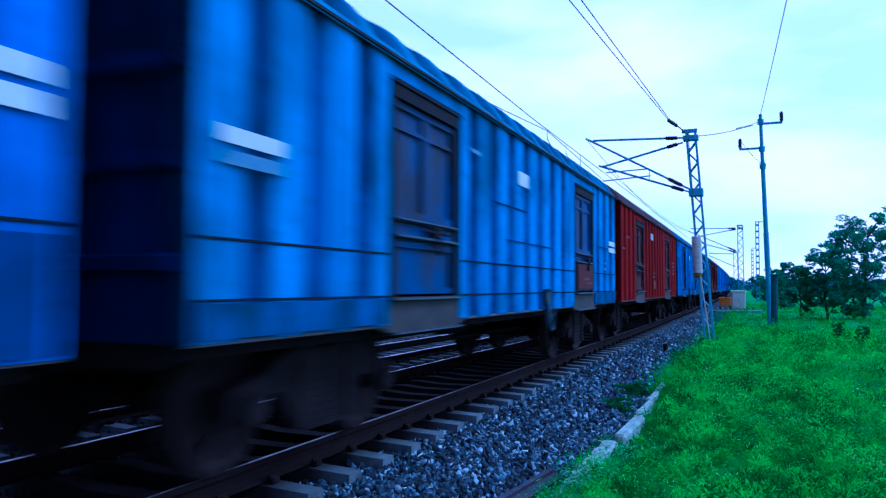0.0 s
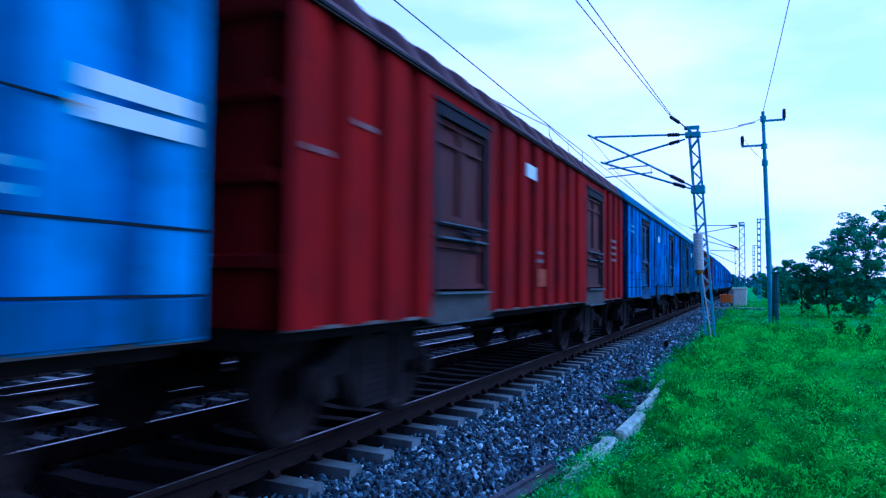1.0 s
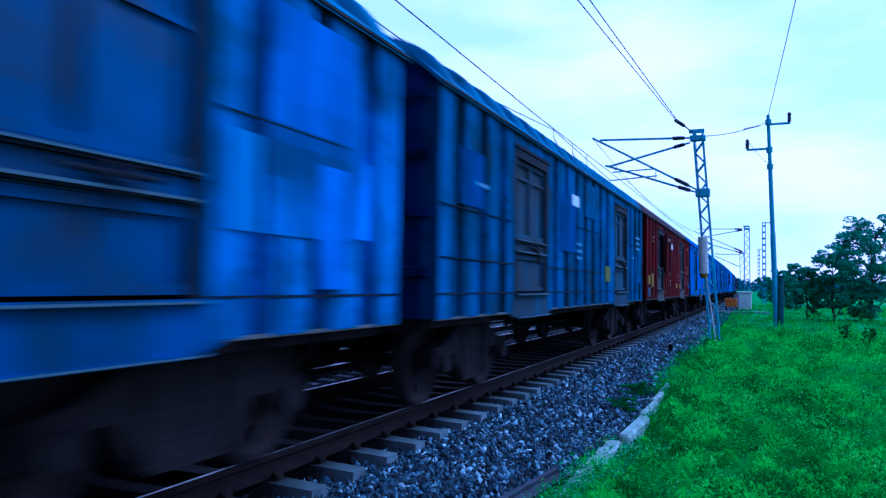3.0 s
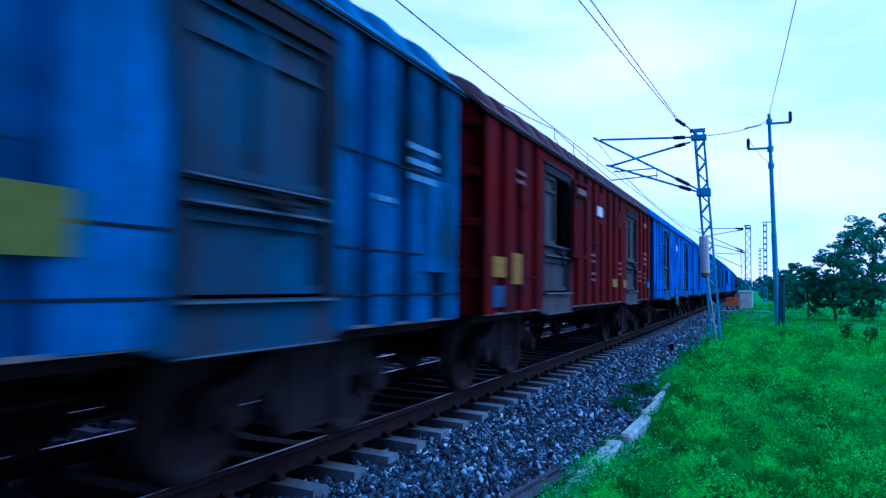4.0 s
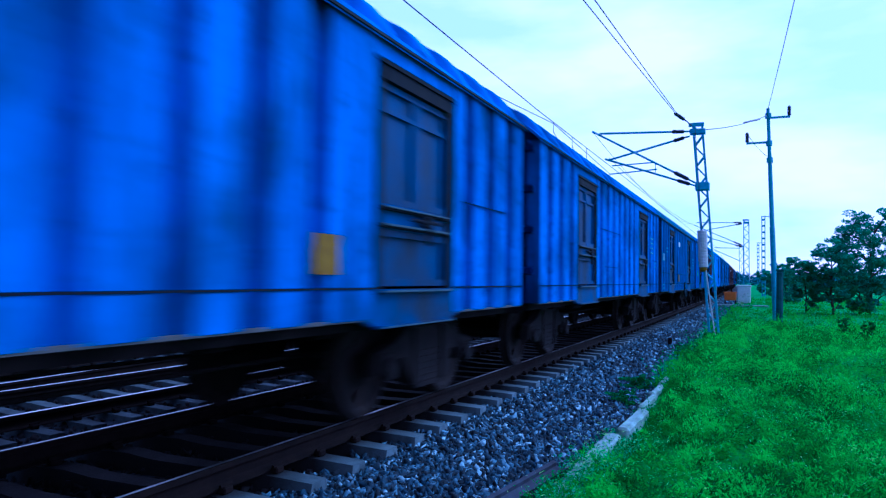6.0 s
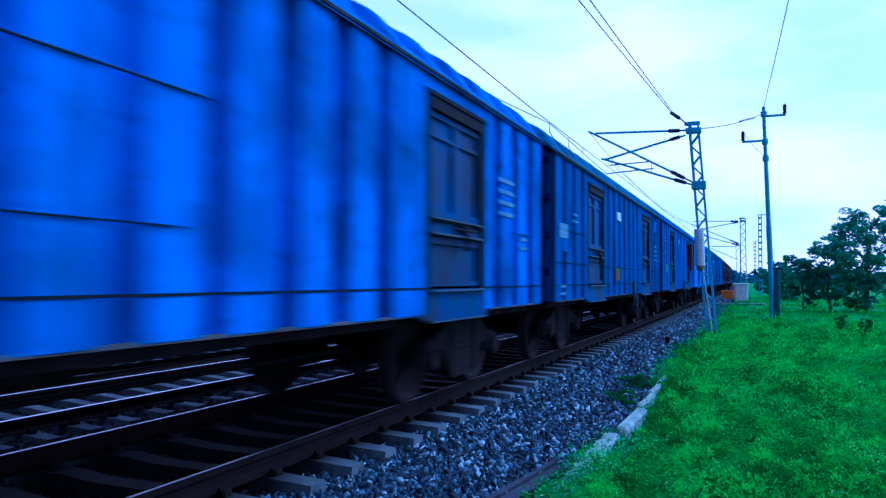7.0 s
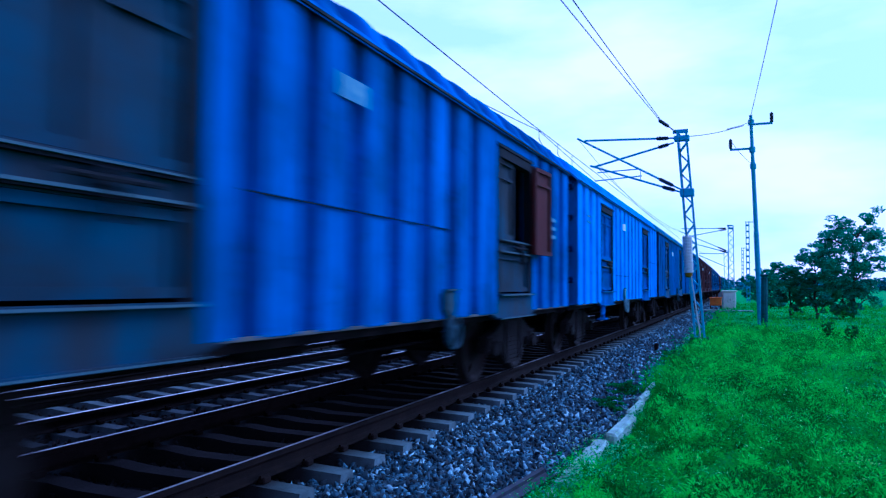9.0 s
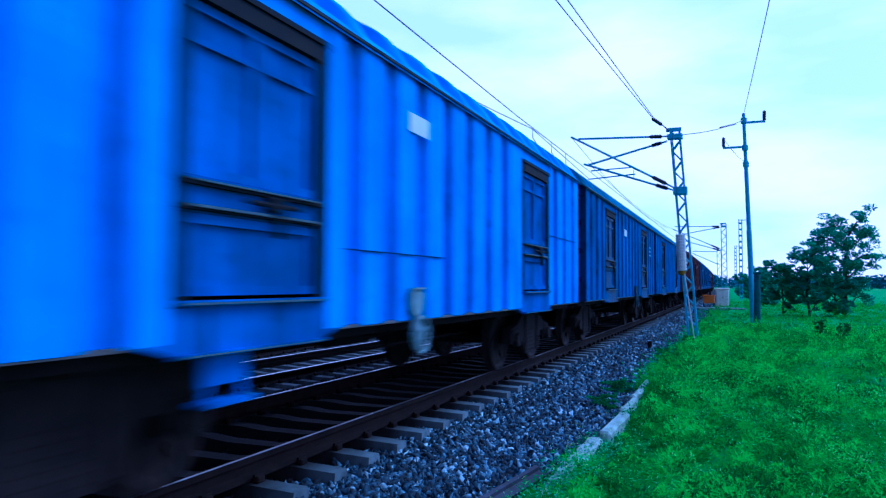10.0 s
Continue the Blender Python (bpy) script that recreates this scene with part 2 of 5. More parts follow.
SOIL = mat("grassy_ground", (0.020, 0.170, 0.014), 0.95, 0, (0.050, 0.280, 0.028), 0.9, 1.0, (0.075, 0.080, 0.050), 0.66, 0.5, 0.8, 14)
GRASS = mat("grass_blades", (0.030, 0.225, 0.010), 0.9, 0, (0.230, 0.570, 0.030), 0.55, 1.0, (0.005, 0.075, 0.010), 0.53, 1.0, island=0.12, bump=0, spec=0.0, thin=0.4)
WEED = mat("weed_leaves", (0.060, 0.400, 0.018), 0.9, 0, (0.006, 0.090, 0.010), 0.7, 1.0, (0.180, 0.600, 0.070), 0.57, 0.9, island=0.15, bump=0, spec=0.0, thin=0.4)
DARKWEED = mat("dark_weed_leaves", (0.012, 0.120, 0.012), 0.9, 0, (0.035, 0.250, 0.020), 1.1, 0.9, island=0.2, bump=0, spec=0.0, thin=0.3)
SEED = mat("pale_seed_heads", (0.40, 0.72, 0.16), 0.8, 0, (0.58, 0.82, 0.28), 6.0, 0.7, island=0.3, bump=0, thin=0.4)
LIME = mat("young_weed_leaves", (0.230, 0.680, 0.035), 0.9, 0, (0.070, 0.400, 0.018), 0.8, 0.9, (0.400, 0.780, 0.100), 0.60, 1.3, island=0.2, bump=0, spec=0.0, thin=0.4)
# the blue share of this green stands in for haze over the trees
LEAF = mat("tree_leaves", (0.034, 0.200, 0.125), 0.7, 0, (0.085, 0.360, 0.150), 0.9, 0.9, island=0.4, bump=0, spec=0.12, thin=0.4)
SHRUBLEAF = mat("dark_shrub_leaves", (0.018, 0.150, 0.026), 0.8, 0, (0.050, 0.280, 0.045), 3.0, 0.8, island=0.4, bump=0, spec=0.05, thin=0.4)
# distance haze is painted in: bluer than the nearer leaves
HAZELEAF = mat("haze_tinted_foliage", (0.030, 0.150, 0.190), 0.9, 0, (0.022, 0.105, 0.130), 0.06, 0.9, island=0.3, bump=0)
BARK = mat("bark", (0.070, 0.055, 0.042), 0.9, 0, (0.040, 0.032, 0.026), 8.0, 0.8, bump=0.5, bump_scale=30)
GALV = mat("galvanised_steel", (0.180, 0.390, 0.550), 0.6, 0.1, (0.110, 0.250, 0.370), 6.0, 0.7)
OLDPOST = mat("weathered_post", (0.045, 0.100, 0.110), 0.9, 0, (0.024, 0.052, 0.058), 5.0, 0.8)
PORCELAIN = mat("dark_insulator", (0.030, 0.032, 0.045), 0.3, 0, (0.05, 0.05, 0.06), 8.0, 0.5, bump=0)
WIRE = mat("overhead_wire", (0.070, 0.075, 0.080), 0.6, 0.4, (0.05, 0.05, 0.05), 8.0, 0.5, bump=0)
WEIGHT = mat("pale_counterweight", (0.56, 0.58, 0.58), 0.7, 0, (0.36, 0.38, 0.40), 7.0, 0.6)
ORANGE = mat("orange_box_paint", (0.62, 0.17, 0.02), 0.6, 0, (0.40, 0.11, 0.02), 5.0, 0.7)
CABINET = mat("pale_cabinet_paint", (0.66, 0.68, 0.68), 0.6, 0, (0.50, 0.52, 0.54), 3.0, 0.6)

# ---------------------------------------------------------------- mesh helpers


def put(name, data, material, parent=None, label=""):
    ob = new(name, data)
    if not data.materials:
        data.materials.append(material)
    if parent:
        ob.parent = parent
    if label:
        ob["label"] = label
    return ob


def part(name, bm, material, parent=None, label=""):
    """Links a bmesh as one mesh object under a thing or a part."""
    bmesh.ops.recalc_face_normals(bm, faces=bm.faces[:])
    me = bpy.data.meshes.new(name)
    bm.to_mesh(me)
    bm.free()
    return put(name, me, material, parent, label)


def thing(name, label, category, group="", kind="", at=None):
    ob = new(name)
    if at:
        ob.matrix_basis = at
    return tagged(ob, label, category, group, kind)


def box(bm, x0, x1, y0, y1, z0, z1, bevel=0.0):
    vs = [bm.verts.new((x, y, z)) for z in (z0, z1) for x, y in ((x0, y0), (x1, y0), (x1, y1), (x0, y1))]
    fs = [bm.faces.new([vs[i] for i in f]) for f in ((3, 2, 1, 0), (4, 5, 6, 7), (0, 1, 5, 4), (1, 2, 6, 5), (2, 3, 7, 6), (3, 0, 4, 7))]
    if bevel:
        es = list({e for f in fs for e in f.edges})
        bmesh.ops.bevel(bm, geom=es, offset=bevel, segments=1, affect="EDGES", profile=0.5)
    return bm


def tube(bm, p, q, r, r2=None, n=8):
    """A straight round bar from p to q."""
    p, q = Vector(p), Vector(q)
    r2 = r if r2 is None else r2
    d = (q - p).normalized()
    a = d.orthogonal().normalized()
    b = d.cross(a)
    ring = [[bm.verts.new(c + (a * math.cos(2 * math.pi * k / n) + b * math.sin(2 * math.pi * k / n)) * s) for k in range(n)] for c, s in ((p, r), (q, r2))]
    for k in range(n):
        bm.faces.new((ring[0][k], ring[0][(k + 1) % n], ring[1][(k + 1) % n], ring[1][k]))
    bm.faces.new(ring[0][::-1])
    bm.faces.new(ring[1])
    return bm


def lathe(bm, p, q, profile, n=12):
    """A turned body along p to q; profile: rows of (share of the way, radius)."""
    p, q = Vector(p), Vector(q)
    d = (q - p).normalized()
    a = d.orthogonal().normalized()
    b = d.cross(a)
    rings = []
    for s, r in profile:
        c = p.lerp(q, s)
        rings.append([bm.verts.new(c + (a * math.cos(2 * math.pi * k / n) + b * math.sin(2 * math.pi * k / n)) * r) for k in range(n)])
    for u, v in zip(rings, rings[1:]):
        for k in range(n):
            bm.faces.new((u[k], u[(k + 1) % n], v[(k + 1) % n], v[k]))
    bm.faces.new(rings[0][::-1])
    bm.faces.new(rings[-1])
    return bm


def prism(bm, outline, axis, a, b):
    """An outline of (u, v) drawn out along an axis from a to b: axis x takes (y, z), y takes (x, z), z takes (x, y)."""
    def place(u, v, w):
        return {"x": (w, u, v), "y": (u, w, v), "z": (u, v, w)}[axis]
    lo = [bm.verts.new(place(u, v, a)) for u, v in outline]
    hi = [bm.verts.new(place(u, v, b)) for u, v in outline]
    k = len(outline)
    for i in range(k):
        bm.faces.new((lo[i], lo[(i + 1) % k], hi[(i + 1) % k], hi[i]))
    bm.faces.new(lo[::-1])
    bm.faces.new(hi)
    return bm


def mesh_np(name, verts, faces):
    """A mesh from arrays: verts (n, 3), faces (m, 3 or 4)."""
    me = bpy.data.meshes.new(name)
    m, k = faces.shape
    me.vertices.add(len(verts))
    me.vertices.foreach_set("co", verts.astype(np.float32).ravel())
    me.loops.add(m * k)
    me.loops.foreach_set("vertex_index", faces.astype(np.int32).ravel())
    me.polygons.add(m)
    me.polygons.foreach_set("loop_start", np.arange(0, m * k, k, dtype=np.int32))
    me.update(calc_edges=True)
    me.validate()
    return me


# ---------------------------------------------------------------- the line of the track
BEND_AT, BEND_R = 8.0, 7500.0


def track_x(s):
    """The near track runs straight, then bends gently away to the far side."""
    return -max(0.0, s - BEND_AT) ** 2 / (2 * BEND_R)


def track_turn(s):
    return math.degrees(math.atan(max(0.0, s - BEND_AT) / BEND_R))

# ---------------------------------------------------------------- ground, ballast, tracks
RNG = np.random.default_rng(7)


def ground_height(x, y):
    h = -0.42 + 0.05 * math.sin(x * 0.9 + 1.3) * math.sin(y * 0.37) + 0.04 * math.sin(x * 2.3 + y * 1.1)
    h -= 0.10 * min(1.0, max(0.0, (x - 6.0) / 12.0))
    return -0.85 if x < 2.97 else h if x < 60 and -10 < y < 140 else -0.50


def build_ground():
    bm = bmesh.new()
    xs = [-3000, -900, -300, -90, -30, 0, 1.0, 2.0, 2.9, 3.0, 3.8, 4.5, 5.2, 6, 7, 8, 9.5, 11, 13, 16, 20, 26, 36, 50, 70, 120, 300, 900, 3000]
    ys = [-3000, -600, -120, -30, -8, -2, 2, 4, 5, 6, 7, 8, 9, 10, 11, 12, 14, 16, 18, 21, 24, 28, 32, 37, 43, 50, 60, 75, 95, 130, 200, 400, 1000, 4000]
    grid = [[bm.verts.new((x, y, ground_height(x, y))) for x in xs] for y in ys]
    for r0, r1 in zip(grid, grid[1:]):
        for i in range(len(xs) - 1):
            bm.faces.new((r0[i], r0[i + 1], r1[i + 1], r1[i]))
    ob = part("ground", bm, SOIL)
    return tagged(ob, "flat green grassy ground running out to the horizon", "ground", kind="structure")


build_ground()


def sweep(bm, outline, stations):
    """Draws an (x, z) outline along stations of (x, y)."""
    rings = [[bm.verts.new((sx + u, sy, v)) for u, v in outline] for sx, sy in stations]
    k = len(outline)
    for a, b in zip(rings, rings[1:]):
        for i in range(k):
            bm.faces.new((a[i], a[(i + 1) % k], b[(i + 1) % k], b[i]))
    bm.faces.new(rings[0][::-1])
    bm.faces.new(rings[-1])
    return bm


NEAR_LINE = [(track_x(y), y) for y in [-60, -30, -10, 0] + list(range(8, 420, 6))]


def second_x(y):
    return track_x(y) - 4.42


def third_x(y):
    return -7.2 - 0.085 * (y - 10)


SECOND_LINE = [(second_x(y), y) for x, y in NEAR_LINE]
THIRD_LINE = [(third_x(y), y) for y in range(-12, 100, 8)]

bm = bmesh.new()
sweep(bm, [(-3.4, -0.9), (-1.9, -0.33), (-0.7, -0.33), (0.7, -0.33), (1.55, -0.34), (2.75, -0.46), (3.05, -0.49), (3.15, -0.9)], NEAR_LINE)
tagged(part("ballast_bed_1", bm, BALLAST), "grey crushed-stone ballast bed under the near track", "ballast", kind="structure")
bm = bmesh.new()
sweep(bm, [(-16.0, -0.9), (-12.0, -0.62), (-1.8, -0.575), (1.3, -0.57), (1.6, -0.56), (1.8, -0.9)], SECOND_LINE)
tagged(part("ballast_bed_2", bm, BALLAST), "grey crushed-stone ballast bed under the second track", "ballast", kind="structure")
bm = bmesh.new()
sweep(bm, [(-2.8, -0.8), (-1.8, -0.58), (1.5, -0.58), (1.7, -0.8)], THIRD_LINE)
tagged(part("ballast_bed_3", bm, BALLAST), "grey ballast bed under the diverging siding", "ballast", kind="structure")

RAIL_OUT = [(-0.068, -0.172), (0.068, -0.172), (0.068, -0.160), (0.016, -0.142), (0.0085, -0.125), (0.0085, -0.055), (0.036, -0.042),
            (0.036, -0.008), (0.030, -0.003), (-0.030, -0.003), (-0.036, -0.008), (-0.036, -0.042), (-0.0085, -0.055), (-0.0085, -0.125), (-0.016, -0.142), (-0.068, -0.160)]


def build_track(name, line, top, label):
    track = thing(name, label, "track", kind="structure")
    for side in (0.874, -0.874):
        # half width of the polished strip, set to fit each highlight in the camera's view
        worn = 0.023 if top < -0.1 else 0.012
        bm = bmesh.new()
        sweep(bm, [(u + side, v + top) for u, v in RAIL_OUT], line)
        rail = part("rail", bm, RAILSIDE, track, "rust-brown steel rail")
        bm = bmesh.new()
        sweep(bm, [(side - worn, top - 0.002), (side + worn, top - 0.002), (side + worn - 0.004, top), (side - worn + 0.004, top)], line)
        part("running_surface", bm, RAILTOP, rail, "polished bright running surface")
    return track


TRACKS = [build_track("track_1", NEAR_LINE, 0.0, "near broad-gauge track on concrete sleepers in ballast"),
          build_track("track_2", SECOND_LINE, -0.30, "second parallel track beyond the train"),
          build_track("track_3", THIRD_LINE, -0.32, "siding that runs off at a slight angle")]

# ---------------------------------------------------------------- freight wagons
LENGTH, PITCH, HALF, FLOOR, TOP = 13.58, 14.447, 1.60, 1.04, 3.42
DOOR_A, DOOR_B = (2.50, 3.95), (9.63, 11.08)
BOGIES, AXLES, WHEEL_R = (2.04, 11.54), (-1.0, 1.0), 0.50
MESHES = {}


def shared(key, make):
    """One mesh for all alike parts."""
    if key not in MESHES:
        bm = make(bmesh.new())
        bmesh.ops.recalc_face_normals(bm, faces=bm.faces[:])
        me = bpy.data.meshes.new(key)
        bm.to_mesh(me)
        bm.free()
        MESHES[key] = me
    return MESHES[key]


def piece(name, key, make, material, parent, label="", at=None):
    me = shared(key + "_" + material.name, make)
    ob = put(name, me, material, parent, label)
    if at:
        ob.matrix_basis = at
    return ob


def pressed_side(bm, sx, y0, y1, z0, z1, first, depth):
    """A stretch of pressed side sheet: upright flutes between flat fields, sheet thickness inward."""
    pitch = 0.70
    out = [(y0, HALF)]
    y = y0 + first
    while y + 0.36 < y1 - 0.06:
        out += [(y, HALF), (y + 0.03, HALF - 0.3 * depth), (y + 0.10, HALF - depth), (y + 0.26, HALF - depth), (y + 0.30, HALF - 0.02), (y + 0.32, HALF)]
        y += pitch
    out.append((y1, HALF))
    outline = [(sx * x, yy) for yy, x in out] + [(sx * (HALF - 0.195), y1), (sx * (HALF - 0.195), y0)]
    return prism(bm, outline, "z", z0, z1)


PANELS = ((0.0, 2.38, 0.40), (4.07, 9.51, 0.26), (11.20, LENGTH, 0.29))


def make_panel(sx, y0, y1, first, depth):
    return lambda bm: pressed_side(bm, sx, y0, y1, FLOOR, TOP, first, depth)


def make_lintel(bm):
    box(bm, -0.06, 0.045, -0.115, 1.565, 3.20, TOP)
    return bm


def make_seam(length):
    return lambda bm: box(bm, -0.03, 0.008, 0.02, length - 0.02, 0, 0.016)


def make_floor(bm):
    box(bm, -HALF + 0.205, HALF - 0.205, 0.06, LENGTH - 0.06, 1.10, 1.25)
    return bm


def make_end(bm):
    """An end wall that closes the arch of the roof."""
    prism(bm, [(x, TOP + 0.52 * (1 - (abs(x) / HALF) ** 3)) for x in np.linspace(-1.58, 1.58, 17)] + [(1.58, FLOOR), (-1.58, FLOOR)], "y", 0.0, 0.06)
    return bm


def make_stiffener(bm):
    prism(bm, [(-0.07, 0.02), (0.0, 0.0), (0.0, 0.12), (-0.07, 0.10)], "x", -1.5, 1.5)
    return bm


def roof_line(x):
    return TOP + 0.02 + 0.55 * (1 - (abs(x) / (HALF + 0.03)) ** 3)


def make_roof(bm):
    """An arched sheet roof with raised carlines across it."""
    xs = [HALF + 0.03 - (HALF + 0.03) * 2 * i / 24 for i in range(25)]
    ys = [-0.10]
    lift = [0.0]
    step = (LENGTH + 0.2) / 16
    for k in range(16):
        c = -0.10 + step * (k + 0.5)
        for d, h in ((-0.14, 0.0), (-0.07, 0.15), (0.07, 0.17), (0.10, 0.0)):
            ys.append(c + d)
            lift.append(h)
    ys.append(LENGTH + 0.10)
    lift.append(0.0)
    for shell in (0.0, -0.05):
        rows = [[bm.verts.new((x, y, roof_line(x) + shell + (h * (1 - (abs(x) / 1.63) ** 8) if shell == 0 else 0))) for x in xs] for y, h in zip(ys, lift)]
        for a, b in zip(rows, rows[1:]):
            for i in range(24):
                bm.faces.new((a[i], a[i + 1], b[i + 1], b[i]))
        if shell == 0:
            outer = rows
    for j in (0, -1):
        for i in range(24):
            bm.faces.new((outer[j][i], outer[j][i + 1], rows[j][i + 1], rows[j][i]))
    for i in (0, -1):
        for a, b, c, d in zip(outer, outer[1:], rows, rows[1:]):
            bm.faces.new((a[i], b[i], d[i], c[i]))
    return bm


def make_eave(bm):
    prism(bm, [(-0.02, -0.012), (0.045, -0.012), (0.045, 0.014), (0.03, 0.024), (-0.02, 0.024)], "y", -0.08, LENGTH + 0.08)
    return bm


def make_sole(bm):
    return box(bm, -0.03, 0.012, 0.0, LENGTH, -0.014, 0.012)


def make_leaf(w, h):
    """A steel door leaf: sheet, rim and a middle stiffener, drawn in (y, z) from its lower hinge corner."""
    def make(bm):
        box(bm, -0.015, 0.015, 0, w, 0, h)
        for y0, y1, z0, z1 in ((0, w, 0, 0.06), (0, w, h - 0.06, h), (0, 0.06, 0.06, h - 0.06), (w - 0.06, w, 0.06, h - 0.06)):
            box(bm, 0.016, 0.05, y0, y1, z0, z1)
        if h > 0.7:
            box(bm, 0.016, 0.045, 0.07, w - 0.07, h - 0.26, h - 0.22)
        return bm
    return make


def make_frame(bm):
    """Door posts, head and hinge line of one doorway, from its near lower corner."""
    w = 1.45
    for y in (-0.115, w - 0.01):
        box(bm, -0.10, 0.02, y, y + 0.125, -0.06, 1.90)
    box(bm, -0.10, 0.03, 0.0, w, 1.78, 1.90)
    box(bm, -0.05, 0.045, -0.10, w + 0.10, 1.905, 1.945)
    box(bm, -0.02, 0.035, -0.05, w + 0.05, 0.515, 0.545)
    box(bm, -0.02, 0.035, -0.05, w + 0.05, 0.665, 0.695)
    return bm


def make_lock_rail(bm):
    return box(bm, -0.06, -0.01, 0.02, 1.43, 0.503, 0.722)


def make_lip(bm):
    box(bm, 0.036, 0.052, 0.04, 1.41, 0.530, 0.548)
    box(bm, 0.036, 0.052, 0.04, 1.41, 0.685, 0.698)
    return bm


def make_latch(bm):
    tube(bm, (0, -0.30, 0), (0, 0.30, 0), 0.018)
    box(bm, -0.03, 0.03, -0.06, 0.06, -0.05, 0.05, 0.01)
    box(bm, -0.01, 0.03, 0.02, 0.06, -0.22, -0.04)
    return bm


def make_sill(bm):
    """The apron under a doorway, with slanted ends and a light lower lip."""
    prism(bm, [(-0.32, 0.115), (-0.05, 0.045), (1.50, 0.045), (1.77, 0.115), (1.56, 0.12), (1.56, 0.34), (-0.11, 0.34), (-0.11, 0.12)], "x", -0.07, 0.0)
    box(bm, -0.02, 0.05, -0.05, 1.50, 0.03, 0.055)
    box(bm, -0.02, 0.05, -0.06, 1.51, 0.33, 0.36)
    return bm


def make_sill_lip(bm):
    box(bm, 0.05, 0.06, -0.05, 1.50, 0.335, 0.350)
    box(bm, 0.05, 0.06, -0.04, 1.49, 0.035, 0.046)
    return bm


def make_underframe(bm):
    box(bm, -0.30, 0.30, 0.1, LENGTH - 0.1, 0.80, 1.09)
    for s in (1, -1):
        x0, x1 = sorted((s * 1.28, s * 1.40))
        box(bm, x0, x1, 0.05, LENGTH - 0.05, 0.93, 1.09)
    for y in (0.1, 2.04, 4.3, 5.6, 6.79, 8.0, 9.3, 11.54, LENGTH - 0.22):
        box(bm, -1.28, 1.28, y - 0.06, y + 0.06, 0.88, 1.085)
    for y in (4.3, 9.3):
        for s in (1, -1):
            prism(bm, [(s * 0.3, 0.80), (s * 0.5, 0.80), (s * 1.28, 1.0), (s * 1.28, 1.03), (s * 0.3, 1.03)], "y", y - 0.03, y + 0.03)
    return bm


def make_tank(bm):
    lathe(bm, (0, -0.55, 0), (0, 0.55, 0), [(0, 0.06), (0.03, 0.12), (0.10, 0.15), (0.90, 0.15), (0.97, 0.12), (1, 0.06)])
    return bm


def make_brake_rod(bm):
    tube(bm, (0.45, 3.2, 0.62), (0.45, 10.4, 0.62), 0.02, n=6)
    tube(bm, (-0.45, 3.2, 0.62), (-0.45, 10.4, 0.62), 0.02, n=6)
    return bm


def make_coupler(bm):
    box(bm, -0.11, 0.11, -0.30, 0.25, 0.98, 1.20, 0.02)
    prism(bm, [(-0.17, -0.44), (0.02, -0.44), (0.06, -0.36), (0.19, -0.36), (0.19, -0.24), (0.12, -0.20), (-0.17, -0.22)], "z", 0.95, 1.24)
    return bm


def make_hose(bm):
    return strand(bm, [(0.35, 0.05, 0.95), (0.36, -0.18, 0.84), (0.34, -0.34, 0.66), (0.30, -0.42, 0.60)], 0.022, 6)


def make_sideframe(bm):
    """A cast bogie side frame, arched over both axle boxes with a spring window."""
    outline = [(-1.22, 0.44), (-1.20, 0.66), (-0.86, 0.72), (-0.46, 0.90), (0.46, 0.90), (0.86, 0.72), (1.20, 0.66), (1.22, 0.44), (0.84, 0.42),
               (0.80, 0.56), (0.62, 0.58), (0.42, 0.27), (0.30, 0.22), (-0.30, 0.22), (-0.42, 0.27), (-0.62, 0.58), (-0.80, 0.56), (-0.84, 0.42)]
    prism(bm, outline, "x", -0.07, 0.07)
    for y in (-1.0, 1.0):
        tube(bm, (0.06, y, 0.50), (0.15, y, 0.50), 0.12, 0.11, 10)
        box(bm, -0.09, 0.10, y - 0.15, y + 0.15, 0.46, 0.66, 0.02)
    for y in (-0.36, 0.36):
        box(bm, 0.05, 0.10, y - 0.06, y + 0.06, 0.26, 0.86, 0.01)
    return bm


def strand(bm, points, r, n=5):
    """One unbroken round strand through the points."""
    pts = [Vector(p) for p in points]
    rings = []
    for i, p in enumerate(pts):
        d = (pts[min(i + 1, len(pts) - 1)] - pts[max(i - 1, 0)]).normalized()
        up = Vector((0, 0, 1)) if abs(d.z) < 0.9 else Vector((1, 0, 0))
        a = d.cross(up).normalized()
        b = d.cross(a)
        rings.append([bm.verts.new(p + (a * math.cos(k * 2 * math.pi / n) + b * math.sin(k * 2 * math.pi / n)) * r) for k in range(n)])
    for u, v in zip(rings, rings[1:]):
        for k in range(n):
            bm.faces.new((u[k], u[(k + 1) % n], v[(k + 1) % n], v[k]))
    bm.faces.new(rings[0][::-1])
    bm.faces.new(rings[-1])
    return bm


def make_spring(bm):
    n, turns, r = 40, 5, 0.072
    return strand(bm, [(r * math.cos(2 * math.pi * turns * i / n), r * math.sin(2 * math.pi * turns * i / n), 0.34 * i / n) for i in range(n + 1)], 0.018, 4)


def make_bolster(bm):
    box(bm, -1.16, 1.16, -0.19, 0.19, 0.62, 0.86, 0.03)
    box(bm, -0.9, 0.9, -0.7, -0.62, 0.42, 0.52)
    box(bm, -0.9, 0.9, 0.62, 0.7, 0.42, 0.52)
    return bm


